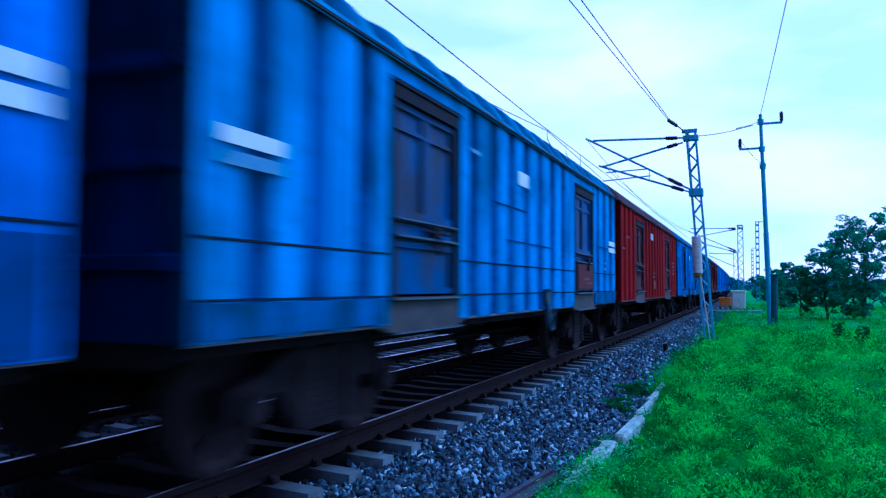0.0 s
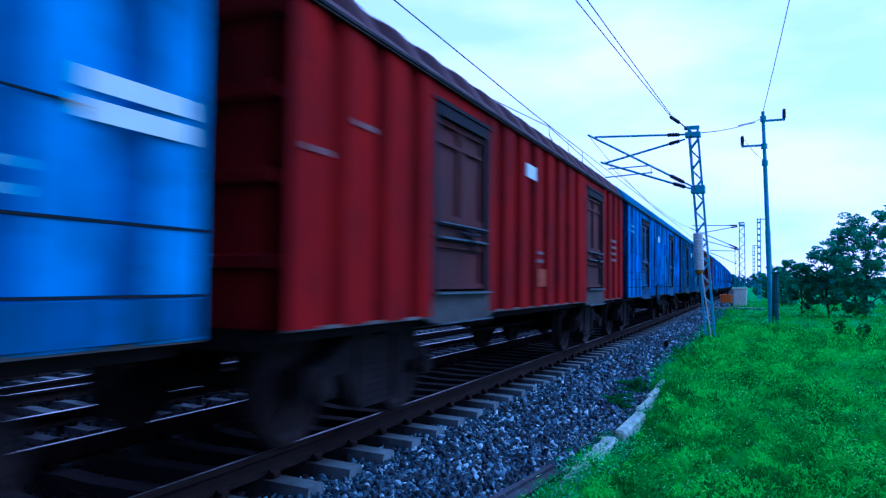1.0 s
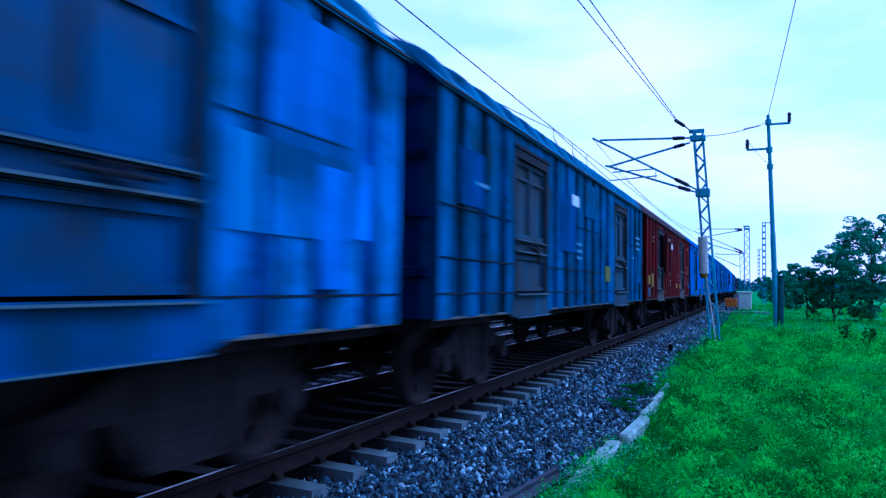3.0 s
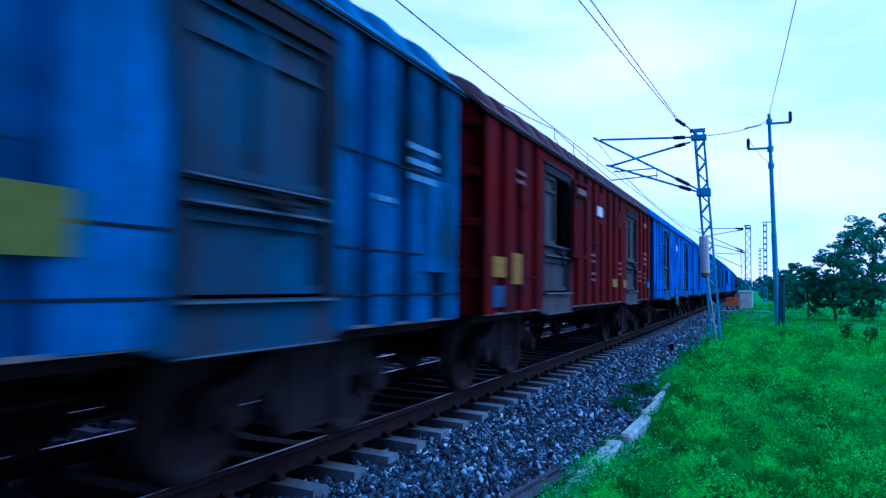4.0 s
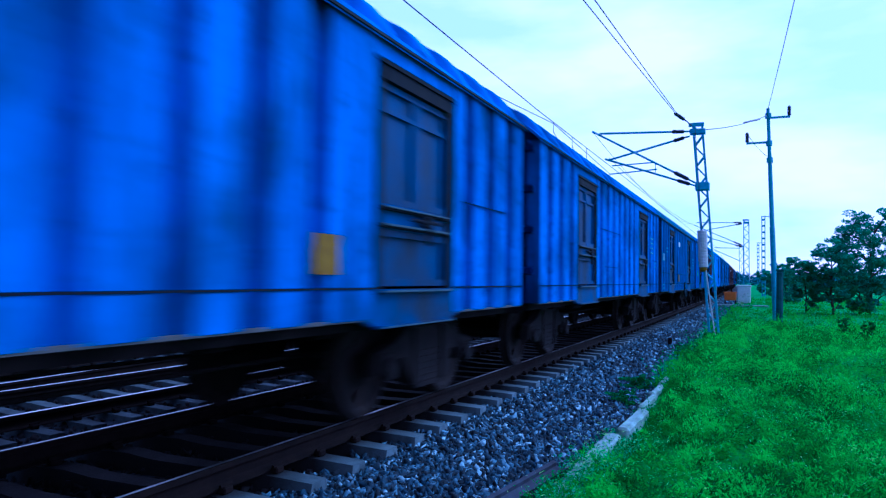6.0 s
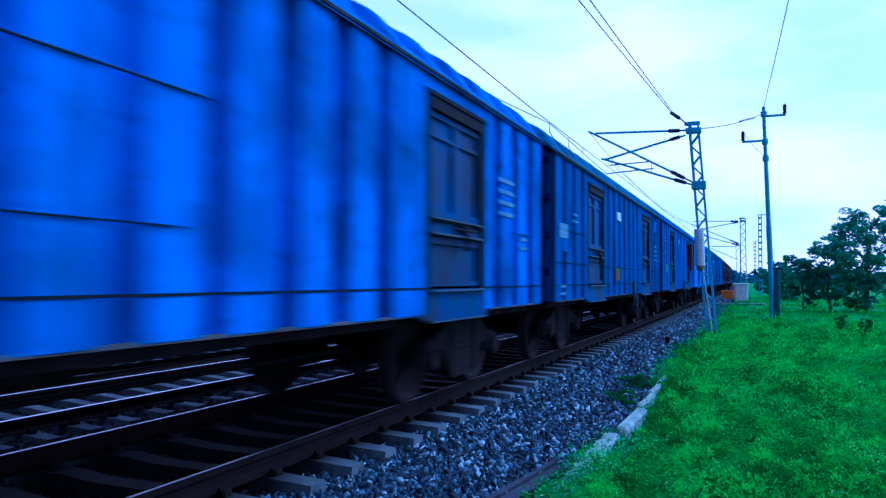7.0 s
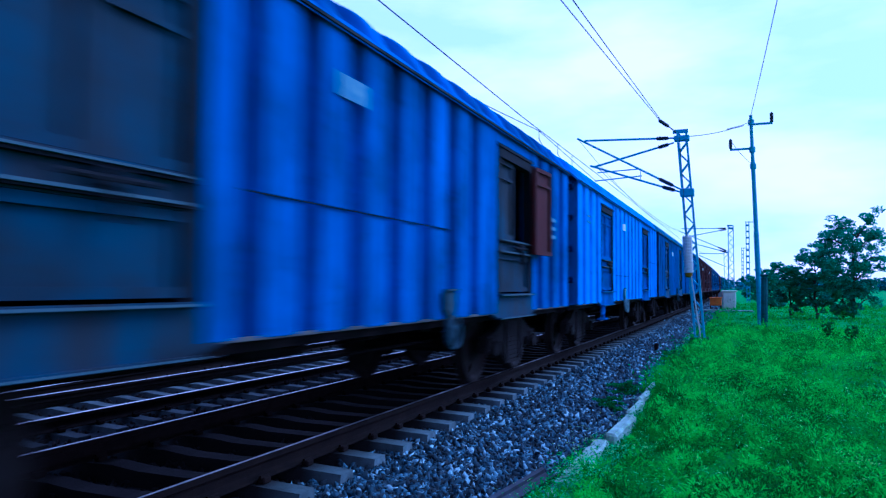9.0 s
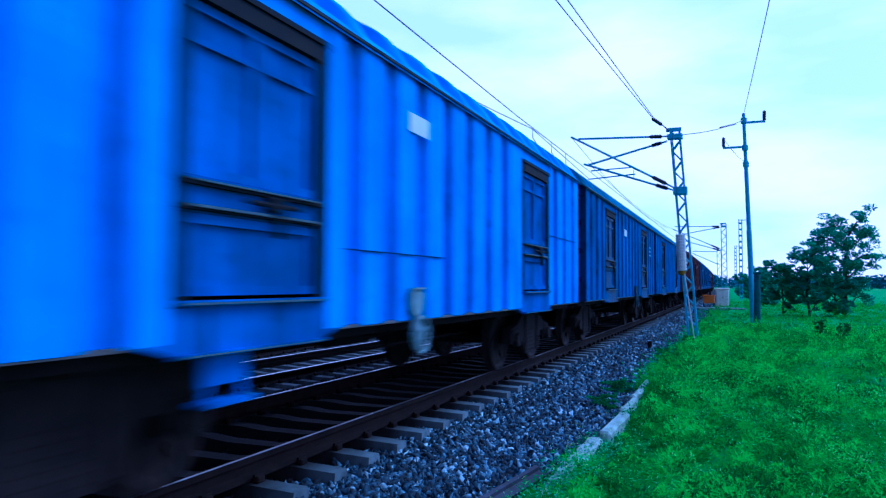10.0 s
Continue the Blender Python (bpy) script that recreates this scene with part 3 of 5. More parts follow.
def make_wheelset(bm):
    """Axle along x with two flanged wheels and spoke-like dishing holes."""
    tube(bm, (-1.16, 0, 0), (1.16, 0, 0), 0.075, n=10)
    for s in (1, -1):
        rows = [(0.0, 0.13), (0.02, 0.13), (0.03, 0.20), (0.045, 0.38), (0.02, 0.42), (0.0, 0.44), (0.0, 0.525), (0.03, 0.53), (0.04, 0.505), (0.135, 0.495), (0.135, 0.44), (0.10, 0.40), (0.09, 0.20), (0.12, 0.13), (0.14, 0.13)]
        lathe(bm, (s * 0.80, 0, 0), (s * 0.94, 0, 0), [(w / 0.14, r) for w, r in rows], 28)
        for k in range(3):
            a = 2 * math.pi * k / 3
            y, z = 0.29 * math.cos(a), 0.29 * math.sin(a)
            tube(bm, (s * 0.86, y, z), (s * 0.925, y, z), 0.05, n=6)
    return bm


def make_bracket(bm):
    """A hand-brake housing with clipped corners, hung low on the side, and a dished plate under it."""
    prism(bm, [(-0.15, 0.42), (-0.10, 0.47), (0.10, 0.47), (0.15, 0.42), (0.13, 0.26), (0.06, 0.20), (-0.06, 0.20), (-0.13, 0.26)], "x", 0.0, 0.05)
    box(bm, 0.05, 0.075, -0.17, 0.17, 0.455, 0.475)
    box(bm, 0.0, 0.04, -0.05, 0.05, 0.02, 0.22)
    return bm


def make_handwheel(bm):
    """A dished hand wheel: closed rim, three spokes and a hub."""
    n, m = 18, 6
    rings = []
    for k in range(n):
        a = 2 * math.pi * k / n
        rings.append([bm.verts.new((0.09 + 0.018 * math.sin(2 * math.pi * j / m), (0.17 + 0.018 * math.cos(2 * math.pi * j / m)) * math.cos(a),
                                    (0.17 + 0.018 * math.cos(2 * math.pi * j / m)) * math.sin(a))) for j in range(m)])
    for k in range(n):
        for j in range(m):
            bm.faces.new((rings[k][j], rings[k][(j + 1) % m], rings[(k + 1) % n][(j + 1) % m], rings[(k + 1) % n][j]))
    for k in range(3):
        a = 2 * math.pi * k / 3 + 0.5
        tube(bm, (0.075, 0, 0), (0.09, 0.17 * math.cos(a), 0.17 * math.sin(a)), 0.012, n=4)
    lathe(bm, (0.03, 0, 0), (0.075, 0, 0), [(0, 0.15), (0.6, 0.14), (1.0, 0.04)], 14)
    return bm


def make_step(bm):
    """A foot step: a plate on two hangers."""
    for y in (0.02, 0.36):
        box(bm, -0.02, 0.01, y, y + 0.04, 0.0, 0.36)
    box(bm, -0.022, 0.012, 0.0, 0.42, 0.10, 0.30)
    box(bm, -0.10, 0.08, 0.0, 0.42, -0.02, 0.01)
    return bm


def make_plate(w, h):
    return lambda bm: box(bm, -0.006, 0.006, 0, w, 0, h)


def make_bars(rows, w, h, gap):
    """Lines of lettering too small to read, as plain bars."""
    def make(bm):
        for k in range(rows):
            y = 0.0
            for j in range(3):
                ww = w * (0.22 + 0.12 * ((k * 3 + j * 2) % 3))
                if y + ww > w:
                    break
                box(bm, -0.003, 0.003, y, y + ww, -k * (h + gap), -k * (h + gap) + h)
                y += ww + 0.05
        return bm
    return make


def build_wagon(number, colour, label, style):
    """A covered bogie wagon, its near end at y = 0, its rails at z = 0."""
    red = colour in (RED, OLDRED, BROWN)
    door_paint = {"blue": DOORBLUE, "red": DOORRED, "grey": DOORGREY, "soot": DOORSOOT, "clean": BLUES["mid"]}[style.get("door", "red" if red else "blue")]
    text = STENCILRED if red else STENCIL
    depth = style.get("depth", 0.145)
    wagon = thing("freight_wagon", label, "wagon", "freight wagons of the passing train")
    for sx, key in ((1, "near"), (-1, "far")):
        for n, (y0, y1, first) in enumerate(PANELS):
            panel = piece("side_panel", "panel_%s_%d_%d" % (key, n, depth * 1000), make_panel(sx, y0, y1, first, depth), colour, wagon)
            if sx > 0:
                for z in (1.285, 1.655)[:style.get("seam", 2)]:
                    piece("seam_bar", "seam_%d" % n, make_seam(y1 - y0), GRIME, panel, at=pose(HALF, y0, z))
        for y0 in (DOOR_A[0], DOOR_B[0]):
            piece("door_lintel", "lintel", make_lintel, colour, wagon, at=pose(sx * (HALF - 0.06), y0, 0))
        piece("eave_angle", "eave", make_eave, EAVE, wagon, at=pose(sx * HALF, 0, TOP) if sx > 0 else pose(-HALF, LENGTH, TOP, 0, 0, 180))
    piece("sole_edge", "sole", make_sole, SOLE, wagon, "pale lower edge of the side", pose(HALF - 0.02, 0, FLOOR))
    piece("floor", "floor", make_floor, UNDER, wagon)
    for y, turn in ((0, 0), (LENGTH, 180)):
        end = piece("end_wall", "end", make_end, ENDRED if red else ENDBLUE, wagon, "end wall painted dark for the shade between wagons", pose(0, y, 0, 0, 0, turn))
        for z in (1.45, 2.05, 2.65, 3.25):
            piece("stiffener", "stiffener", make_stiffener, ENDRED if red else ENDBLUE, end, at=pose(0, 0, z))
    piece("roof", "roof", make_roof, ROOFRED if red and colour is not BROWN else ROOFBLUE if colour in (BLUES["pale"], BLUES["grey"], BLUES["deep"], BLUES["dull"]) else colour, wagon, "arched ribbed sheet roof")
    for sx in (1, -1):
        for index, (y0, y1) in enumerate((DOOR_A, DOOR_B)):
            base = pose(sx * (HALF - 0.02), y0 if sx > 0 else y1, 1.30, 0, 0, 0 if sx > 0 else 180)
            frame_part = piece("door_frame", "frame", make_frame, GRIME, wagon, "dark grimy door frame", base)
            opened = style.get("open") == index and sx > 0
            leaf = pose(-0.065, 0.02, 0.725)
            w = 0.70
            for side in (0, 1):
                at = leaf @ pose(0, side * 0.71, 0)
                swung = opened and side == 1
                if swung:
                    at = pose(0.09, 1.34, 0.55, 0, 0, -4)
                one = piece("door_leaf", "wide_leaf" if swung else "leaf", make_leaf(0.74, 1.29) if swung else make_leaf(w, 1.05), ((OLDRED if red else DOORRED) if swung else door_paint), frame_part,
                           "open door leaf folded back" if swung else "", at)
                if swung and red:
                    piece("label_plate", "leaf_label", make_plate(0.46, 0.10), STENCILRED, one, "small pale plate", pose(0.058, 0.16, 1.07))
            piece("door_flap", "flap", make_leaf(1.41, 0.49), door_paint, frame_part, at=pose(-0.06, 0.02, 0.01))
            piece("lock_rail", "lockrail", make_lock_rail, door_paint, frame_part)
            # pale strips added as highlights along the door edges
            piece("rubbed_lip", "lip", make_lip, EDGELIGHT, frame_part, "thin pale strip standing for a lit edge")
            piece("latch", "latch", make_latch, GRIME, frame_part, at=pose(0.05, 0.85, 0.61))
            sill = piece("door_sill", "sill", make_sill, SILLGREY if style.get("sill") else door_paint, wagon, "dusty steel door apron", base @ pose(0.02, 0, -0.375))
            piece("sill_lip", "sill_lip", make_sill_lip, EDGELIGHT, sill, "thin pale strip standing for a lit edge")
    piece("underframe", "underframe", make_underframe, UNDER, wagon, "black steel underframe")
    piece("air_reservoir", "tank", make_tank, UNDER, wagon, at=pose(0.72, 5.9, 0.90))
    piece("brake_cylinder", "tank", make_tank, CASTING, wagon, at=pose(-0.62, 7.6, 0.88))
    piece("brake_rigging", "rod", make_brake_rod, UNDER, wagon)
    for y, turn in ((0, 0), (LENGTH, 180)):
        piece("coupler", "coupler", make_coupler, CASTING, wagon, at=pose(0, y, 0, 0, 0, turn))
        piece("brake_hose", "hose", make_hose, UNDER, wagon, at=pose(0, y, 0, 0, 0, turn))
    wheels = []
    for y in BOGIES:
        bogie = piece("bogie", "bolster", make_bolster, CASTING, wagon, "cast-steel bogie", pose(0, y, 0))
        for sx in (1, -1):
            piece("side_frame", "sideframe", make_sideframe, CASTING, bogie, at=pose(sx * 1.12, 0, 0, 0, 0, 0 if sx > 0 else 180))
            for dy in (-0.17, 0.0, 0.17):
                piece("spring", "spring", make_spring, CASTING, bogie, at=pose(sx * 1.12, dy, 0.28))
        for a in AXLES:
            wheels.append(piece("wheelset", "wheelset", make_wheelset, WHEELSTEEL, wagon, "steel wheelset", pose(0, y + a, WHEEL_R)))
    # boards, panels and stencilled lettering on the side that shows
    x = HALF + 0.012
    if style.get("board", True):
        piece("notice_board", "plate_a", make_plate(0.48, 0.19), style.get("board_paint", WHITE), wagon, "small white notice board", pose(x, style.get("board_at", 5.50) + 0.03, style.get("board_z", 2.76)))
    if style.get("number"):
        y, z, rows = style["number"]
        piece("lettering", "bars_%d" % rows, make_bars(rows, 0.80, 0.058, 0.082), text, wagon, "worn white stencilled lettering", pose(x, y, z))
    for y, z, rows in style.get("more", ()):
        piece("lettering", "small_%d" % rows, make_bars(rows, 0.46, 0.048, 0.072), text, wagon, "worn white stencilled lettering", pose(x, y, z))
    if style.get("front"):
        piece("front_board", "plate_b", make_plate(0.60, 0.24), STENCIL if not red else STENCILRED, wagon, "faded pale board", pose(x, 0.17, 2.07))
    for y, z, w, h, m, what in style.get("panels", ()):
        piece("painted_panel", "panel_%d_%d" % (w * 100, h * 100), make_plate(w, h), m, wagon, what, pose(x + 0.002, y, z))
    rng = np.random.default_rng(100 + number)
    for _ in range(style.get("patches", 0)):
        y0, y1, _f = PANELS[rng.choice(3, p=(0.2, 0.55, 0.25))]
        w, h = rng.choice((0.36, 0.72, 1.10)), rng.choice((0.36, 0.62, 0.94))
        tint = (OLDRED, OLDRED, BROWN)[rng.integers(3)] if red else BLUES[("royal", "mid", "dull", "deep", "grey", "mid")[rng.integers(6)] if colour is not BLUES["grey"] else ("grey", "navy", "grey", "grey", "navy", "grey")[rng.integers(6)]]
        piece("patch_plate", "patch_%d_%d" % (w * 100, h * 100), make_plate(w, h), tint, wagon, "welded repair plate of another tint",
              pose(HALF + 0.008, y0 + 0.05 + (y1 - y0 - w - 0.1) * rng.random(), 1.34 + (1.95 - h) * rng.random()))
    for _ in range(style.get("welds", 0)):
        y0, y1, _f = PANELS[rng.choice(3, p=(0.2, 0.6, 0.2))]
        w = rng.choice((0.7, 1.4, 2.1))
        piece("weld_bar", "weld_%d" % (w * 100), make_plate(w, 0.010), GRIME, wagon, "", pose(HALF + 0.012, y0 + max(0.0, y1 - y0 - w) * rng.random(), rng.choice((1.50, 1.66, 1.98, 2.20, 2.42))))
    if style.get("bracket"):
        brake_paint = BRAKEGREY if style.get("pale_brake") else BRAKEDULL
        brake = piece("hand_brake", "bracket", make_bracket, brake_paint, wagon, "pale hand-brake housing", pose(HALF + 0.01, style["bracket"], 0.88))
        piece("hand_wheel", "handwheel", make_handwheel, brake_paint, brake, "pale hand-brake wheel", pose(0, 0, 0.02))
    if style.get("step"):
        piece("foot_step", "step", make_step, BLUES["mid"], wagon, "blue steel foot step under the door", pose(HALF - 0.06, style["step"], 0.66))
    return wagon, wheels


YP = "worn yellow painted panel"
TRAIN = [
    (-2, BLUES["bright"], "bright blue covered goods wagon with ribbed steel sides", dict(bracket=7.80, panels=((11.24, 1.06, 2.30, 0.55, BLUES["navy"], "darker strip along the lower side"), (12.74, 2.285, 0.74, 0.105, WHITE, "white board strip"), (12.74, 2.14, 0.74, 0.105, WHITE, "white board strip")))),
    (-1, BLUES["pale"], "faded sky-blue covered goods wagon with ribbed sides", dict(welds=5, board_at=6.1, sill=1, bracket=7.56, more=((12.1, 1.86, 2), (4.3, 2.9, 1)), panels=((0.02, 1.06, 2.30, 0.215, BLUES["grey"], "darker strip along the lower side"), (11.24, 1.06, 2.30, 0.215, BLUES["grey"], "darker strip along the lower side"), (12.74, 2.285, 0.74, 0.105, WHITE, "white board strip"), (12.74, 2.14, 0.74, 0.105, WHITE, "white board strip"), (0.17, 2.245, 0.66, 0.105, WHITE, "white board strip"), (0.17, 2.115, 0.66, 0.09, STENCIL, "faded board strip"), (9.72, 1.34, 1.28, 0.46, DOORRED, "dark red lower door flap"), (10.2, 1.52, 0.5, 0.03, STENCILRED, "worn pale line"), (10.5, 1.44, 0.4, 0.03, STENCILRED, "worn pale line")))),
    (0, RED, "maroon covered goods wagon with grimy steel doors", dict(depth=0.075, seam=0, board_z=2.86, sill=1, door="red", number=(12.0, 2.30, 4), more=((0.12, 2.31, 1), (0.82, 2.62, 1), (6.05, 1.80, 2)),
              panels=((6.1, 1.33, 0.45, 0.26, FADEDYELLOW, "faded orange painted patch"),))),
    (1, BLUES["deep"], "patchy dark blue covered goods wagon", dict(patches=9, welds=7, board_at=6.05, bracket=5.63, number=(0.3, 2.85, 2), more=((1.0, 2.6, 1),), seam=1,
              panels=((1.15, 1.70, 1.05, 0.42, BLUES["royal"], "brighter repainted blue patch"), (7.1, 1.72, 0.36, 0.72, SKYPATCH, "light blue paint patch"), (11.3, 1.70, 0.30, 0.62, SKYPATCH, "light blue paint patch"), (12.3, 1.34, 0.36, 0.9, BLUES["bright"], "brighter repainted blue patch")))),
    (2, BLUES["grey"], "sooty grey-blue covered goods wagon", dict(patches=5, welds=8, door="soot", number=(12.42, 2.62, 3), more=((5.9, 2.1, 3), (1.0, 2.5, 1), (11.76, 2.08, 1)),
              panels=((8.38, 1.49, 0.56, 0.32, OLIVE, "mossy yellow painted panel"),))),
    (3, OLDRED, "dusty maroon covered goods wagon with an open door", dict(depth=0.09, patches=3, welds=2, board_at=6.15, sill=1, door="grey", open=0, number=(12.2, 2.25, 3), seam=0,
              more=((8.45, 1.88, 3), (5.6, 1.95, 2), (5.65, 1.6, 2), (1.1, 2.85, 2), (12.3, 1.72, 3), (11.4, 1.75, 3)),
              panels=((0.92, 1.40, 0.40, 0.40, YELLOW, YP), (0.20, 1.48, 0.44, 0.25, YELLOW, YP), (7.75, 1.375, 0.56, 0.17, YELLOW, YP), (9.07, 1.36, 0.42, 0.18, YELLOW, YP), (12.27, 3.0, 0.45, 0.11, YELLOW, YP),
                      (12.95, 1.36, 0.40, 0.17, SKYPATCH, "small light blue patch"), (0.2, 1.12, 0.42, 0.26, DOORBLUE, "dull blue patch")))),
    (4, BLUES["royal"], "bright blue covered goods wagon with ribbed steel sides", dict(board_at=6.1, bracket=5.84, pale_brake=1, seam=1, welds=2, more=((1.5, 2.75, 3),), panels=((8.6, 1.4, 0.36, 0.3, YELLOW, YP),))),
    (5, BLUES["royal"], "blue covered goods wagon with ribbed steel sides", dict(seam=1, welds=3, board=False, number=(11.65, 2.60, 4), more=((12.5, 1.9, 2),))),
    (6, BLUES["dull"], "blue covered goods wagon with a yellow panel", dict(patches=2, welds=3, front=1, bracket=7.90, number=(12.1, 2.40, 4), more=((1.15, 2.5, 2), (0.25, 1.25, 2)),
              panels=((5.25, 1.37, 0.60, 0.28, DULLYELLOW, "grimy yellow painted panel"),))),
    (7, BLUES["mid"], "blue covered goods wagon with one door leaf open", dict(seam=0, welds=2, open=1, door="soot", board_z=2.87, board_paint=STENCIL, bracket=7.81, more=((0.5, 2.85, 2), (0.55, 2.35, 1)), number=(12.0, 2.45, 3),
              panels=((0.92, 1.68, 0.42, 0.26, GREENPAINT, "small green painted patch"),))),
    (8, BLUES["vivid"], "bright blue covered goods wagon with ribbed steel sides", dict(depth=0.10, seam=0, welds=2, board_z=2.86, door="clean", bracket=5.67, pale_brake=1, step=2.75, more=((0.8, 2.8, 2),))),
    (9, BLUES["dull"], "dull blue covered goods wagon with ribbed steel sides", dict(seam=0, bracket=7.80, number=(11.8, 2.7, 3))),
    (10, BLUES["dull"], "dull blue covered goods wagon with ribbed steel sides", dict(board=False, seam=0)),
    (11, BROWN, "sooty maroon covered goods wagon", dict(seam=0)),
    (12, BROWN, "sooty maroon covered goods wagon", dict(seam=0)),
]
# far blue wagons: shade of their edge-on sides is put into the paint
for k in range(13, 27):
    TRAIN.append((k, *((BROWN, "sooty maroon covered goods wagon") if k in (16, 17, 21) else (BLUES["navy"], "dark blue covered goods wagon far down the line")), dict(seam=0)))

WAGONS = [(k, *build_wagon(k, paint_, label, style)) for k, paint_, label, style in TRAIN]


# shifts fitting the wagons to the camera's view: metres ahead of or behind an even run
VIEW_SHIFT = [(0.0, 0.65), (0.5, 0.60), (1.0, 0.36), (1.5, 0.20), (2.0, 0.00), (2.5, 0.32), (4.0, 0.43), (4.5, 0.30), (5.0, 0.42), (5.5, 0.29),
         (7.0, -0.10), (7.5, 0.02), (8.0, 0.02), (8.5, -0.30), (9.0, -0.30), (9.5, -0.56), (10.0, -0.25)]


def run(t):
    """How far the train has come since 0.9 s."""
    d = t - 0.9
    ts, ws = zip(*VIEW_SHIFT)
    return 13.2507 * d - 0.0112 * d * d - float(np.interp(t, ts, ws))


# ---------------------------------------------------------------- overhead line
def build_mast(at, foot, head, wide, label, detail=1.0):
    """A lattice portal mast: two channel legs laced with diagonals, standing on a block."""
    mast = thing("overhead_line_mast", label, "mast", "overhead line masts", at=pose(*at))
    a, b = Vector(foot), Vector(head)
    h = wide / 2
    for s in (1, -1):
        for dy in (-0.09, 0.09):
            bm = bmesh.new()
            p, q = a + Vector((s * h, dy, 0)), b + Vector((s * h, dy, 0))
            tube(bm, p, q, 0.042, n=4)
            part("leg", bm, GALV, mast)
    n = int(20 * detail)
    for dy in (-0.10, 0.10):
        for i in range(n):
            bm = bmesh.new()
            s = 1 if i % 2 else -1
            p, q = a.lerp(b, i / n), a.lerp(b, (i + 1) / n)
            tube(bm, p + Vector((s * h, dy, 0)), q + Vector((-s * h, dy, 0)), 0.027, n=4)
            part("lacing_bar", bm, GALV, mast)
    bm = bmesh.new()
    box(bm, a.x - 0.30, a.x + 0.30, a.y - 0.30, a.y + 0.30, a.z - 0.45, a.z + 0.06, 0.03)
    part("footing", bm, DARKBASE, mast, "dark concrete footing")
    bm = bmesh.new()
    box(bm, b.x - 0.24, b.x + 0.24, b.y - 0.16, b.y + 0.16, b.z - 0.28, b.z - 0.12, 0.01)
    box(bm, b.x - 0.28, b.x + 0.20, b.y - 0.05, b.y + 0.05, b.z - 0.02, b.z + 0.10)
    part("head_bracket", bm, GALV, mast)
    return mast


def insulator(p, q, parent, r=0.072, name="insulator"):
    bm = bmesh.new()
    rows = [(0.0, 0.03)]
    for k in range(7):
        s = 0.08 + 0.12 * k
        rows += [(s, r * 0.72), (s + 0.02, r), (s + 0.085, r * 0.94), (s + 0.10, r * 0.72)]
    rows.append((1.0, 0.03))
    lathe(bm, p, q, rows, 10)
    return part(name, bm, PORCELAIN, parent, "dark ribbed insulator")


def bar(name, p, q, r, material, parent, label=""):
    bm = bmesh.new()
    tube(bm, p, q, r, n=6)
    return part(name, bm, material, parent, label)


def along(p, q, s):
    return tuple(Vector(p).lerp(Vector(q), s))


MAST_Y = 25.0
mast = build_mast((0, 0, 0), (3.17, MAST_Y, -0.30), (2.67, MAST_Y, 6.50), 0.28, "leaning grey lattice steel mast with bracket arms")
bm = bmesh.new()
box(bm, 2.60, 3.04, MAST_Y - 0.18, MAST_Y + 0.18, 4.36, 4.62, 0.02)
part("arm_bracket", bm, GALV, mast)
for p, q, dy in (((2.44, 6.33), (-0.55, 6.45), 0.0), ((2.60, 4.62), (-0.80, 6.54), 0.0), ((2.40, 6.22), (-0.25, 5.56), 0.25), ((2.60, 4.55), (-0.40, 5.60), 0.25)):
    a, b = (p[0], MAST_Y + dy, p[1]), (q[0], MAST_Y + dy, q[1])
    insulator(along(a, b, 0.06), along(a, b, 0.20), mast)
    bar("bracket_tube", along(a, b, 0.20), b, 0.036, GALV, mast, "galvanised bracket tube")
    bar("bracket_end", a, along(a, b, 0.06), 0.03, GALV, mast)
for p, q in (((-0.25, 5.06), (1.35, 5.16)), ((-0.15, 5.35), (1.30, 5.40))):
    bar("registration_arm", (p[0], MAST_Y + 0.25, p[1]), (q[0], MAST_Y + 0.25, q[1]), 0.022, GALV, mast)
bar("hanger", (1.30, MAST_Y + 0.25, 5.05), (1.30, MAST_Y + 0.25, 5.42), 0.012, GALV, mast)
weights = thing("counterweight", "pale stacked tensioning weights hung beside the mast", "counterweight")
bm = bmesh.new()
rows = []
for k in range(12):
    rows += [(k / 12, 0.135), (k / 12 + 0.005, 0.15), (k / 12 + 0.072, 0.15), (k / 12 + 0.078, 0.135)]
lathe(bm, (2.87, MAST_Y - 0.35, 1.85), (2.83, MAST_Y - 0.35, 3.03), rows + [(1.0, 0.135)], 16)
part("weight_column", bm, WEIGHT, weights)
bar("suspension_rod", (2.83, MAST_Y - 0.35, 3.02), (2.62, MAST_Y - 0.35, 6.30), 0.010, WIRE, weights)
bm = bmesh.new()
lathe(bm, (2.87, MAST_Y - 0.35, 1.70), (2.87, MAST_Y - 0.35, 1.85), [(0, 0.08), (0.3, 0.12), (1, 0.12)], 12)
part("base_cap", bm, YELLOW, weights, "worn yellow base cap")
bar("guide_pipe", (2.95, MAST_Y - 0.42, 1.75), (3.25, MAST_Y - 0.42, -0.50), 0.021, WEIGHT, weights, "pale guide pipe down to the ground")

far_mast = build_mast((0, 0, 0), (3.50, 68.0, -0.4), (3.47, 68.0, 6.74), 0.42, "grey lattice steel mast further down the line")
for p, q in (((3.3, 6.55), (-0.6, 6.62)), ((3.3, 4.5), (-0.8, 6.4)), ((3.3, 4.4), (-0.2, 5.45)), ((3.3, 6.5), (0.0, 5.9))):
    a, b = (p[0], 68.0, p[1]), (q[0], 68.0, q[1])
    insulator(along(a, b, 0.05), along(a, b, 0.22), far_mast, 0.075)
    bar("bracket_tube", along(a, b, 0.22), b, 0.035, GALV, far_mast)
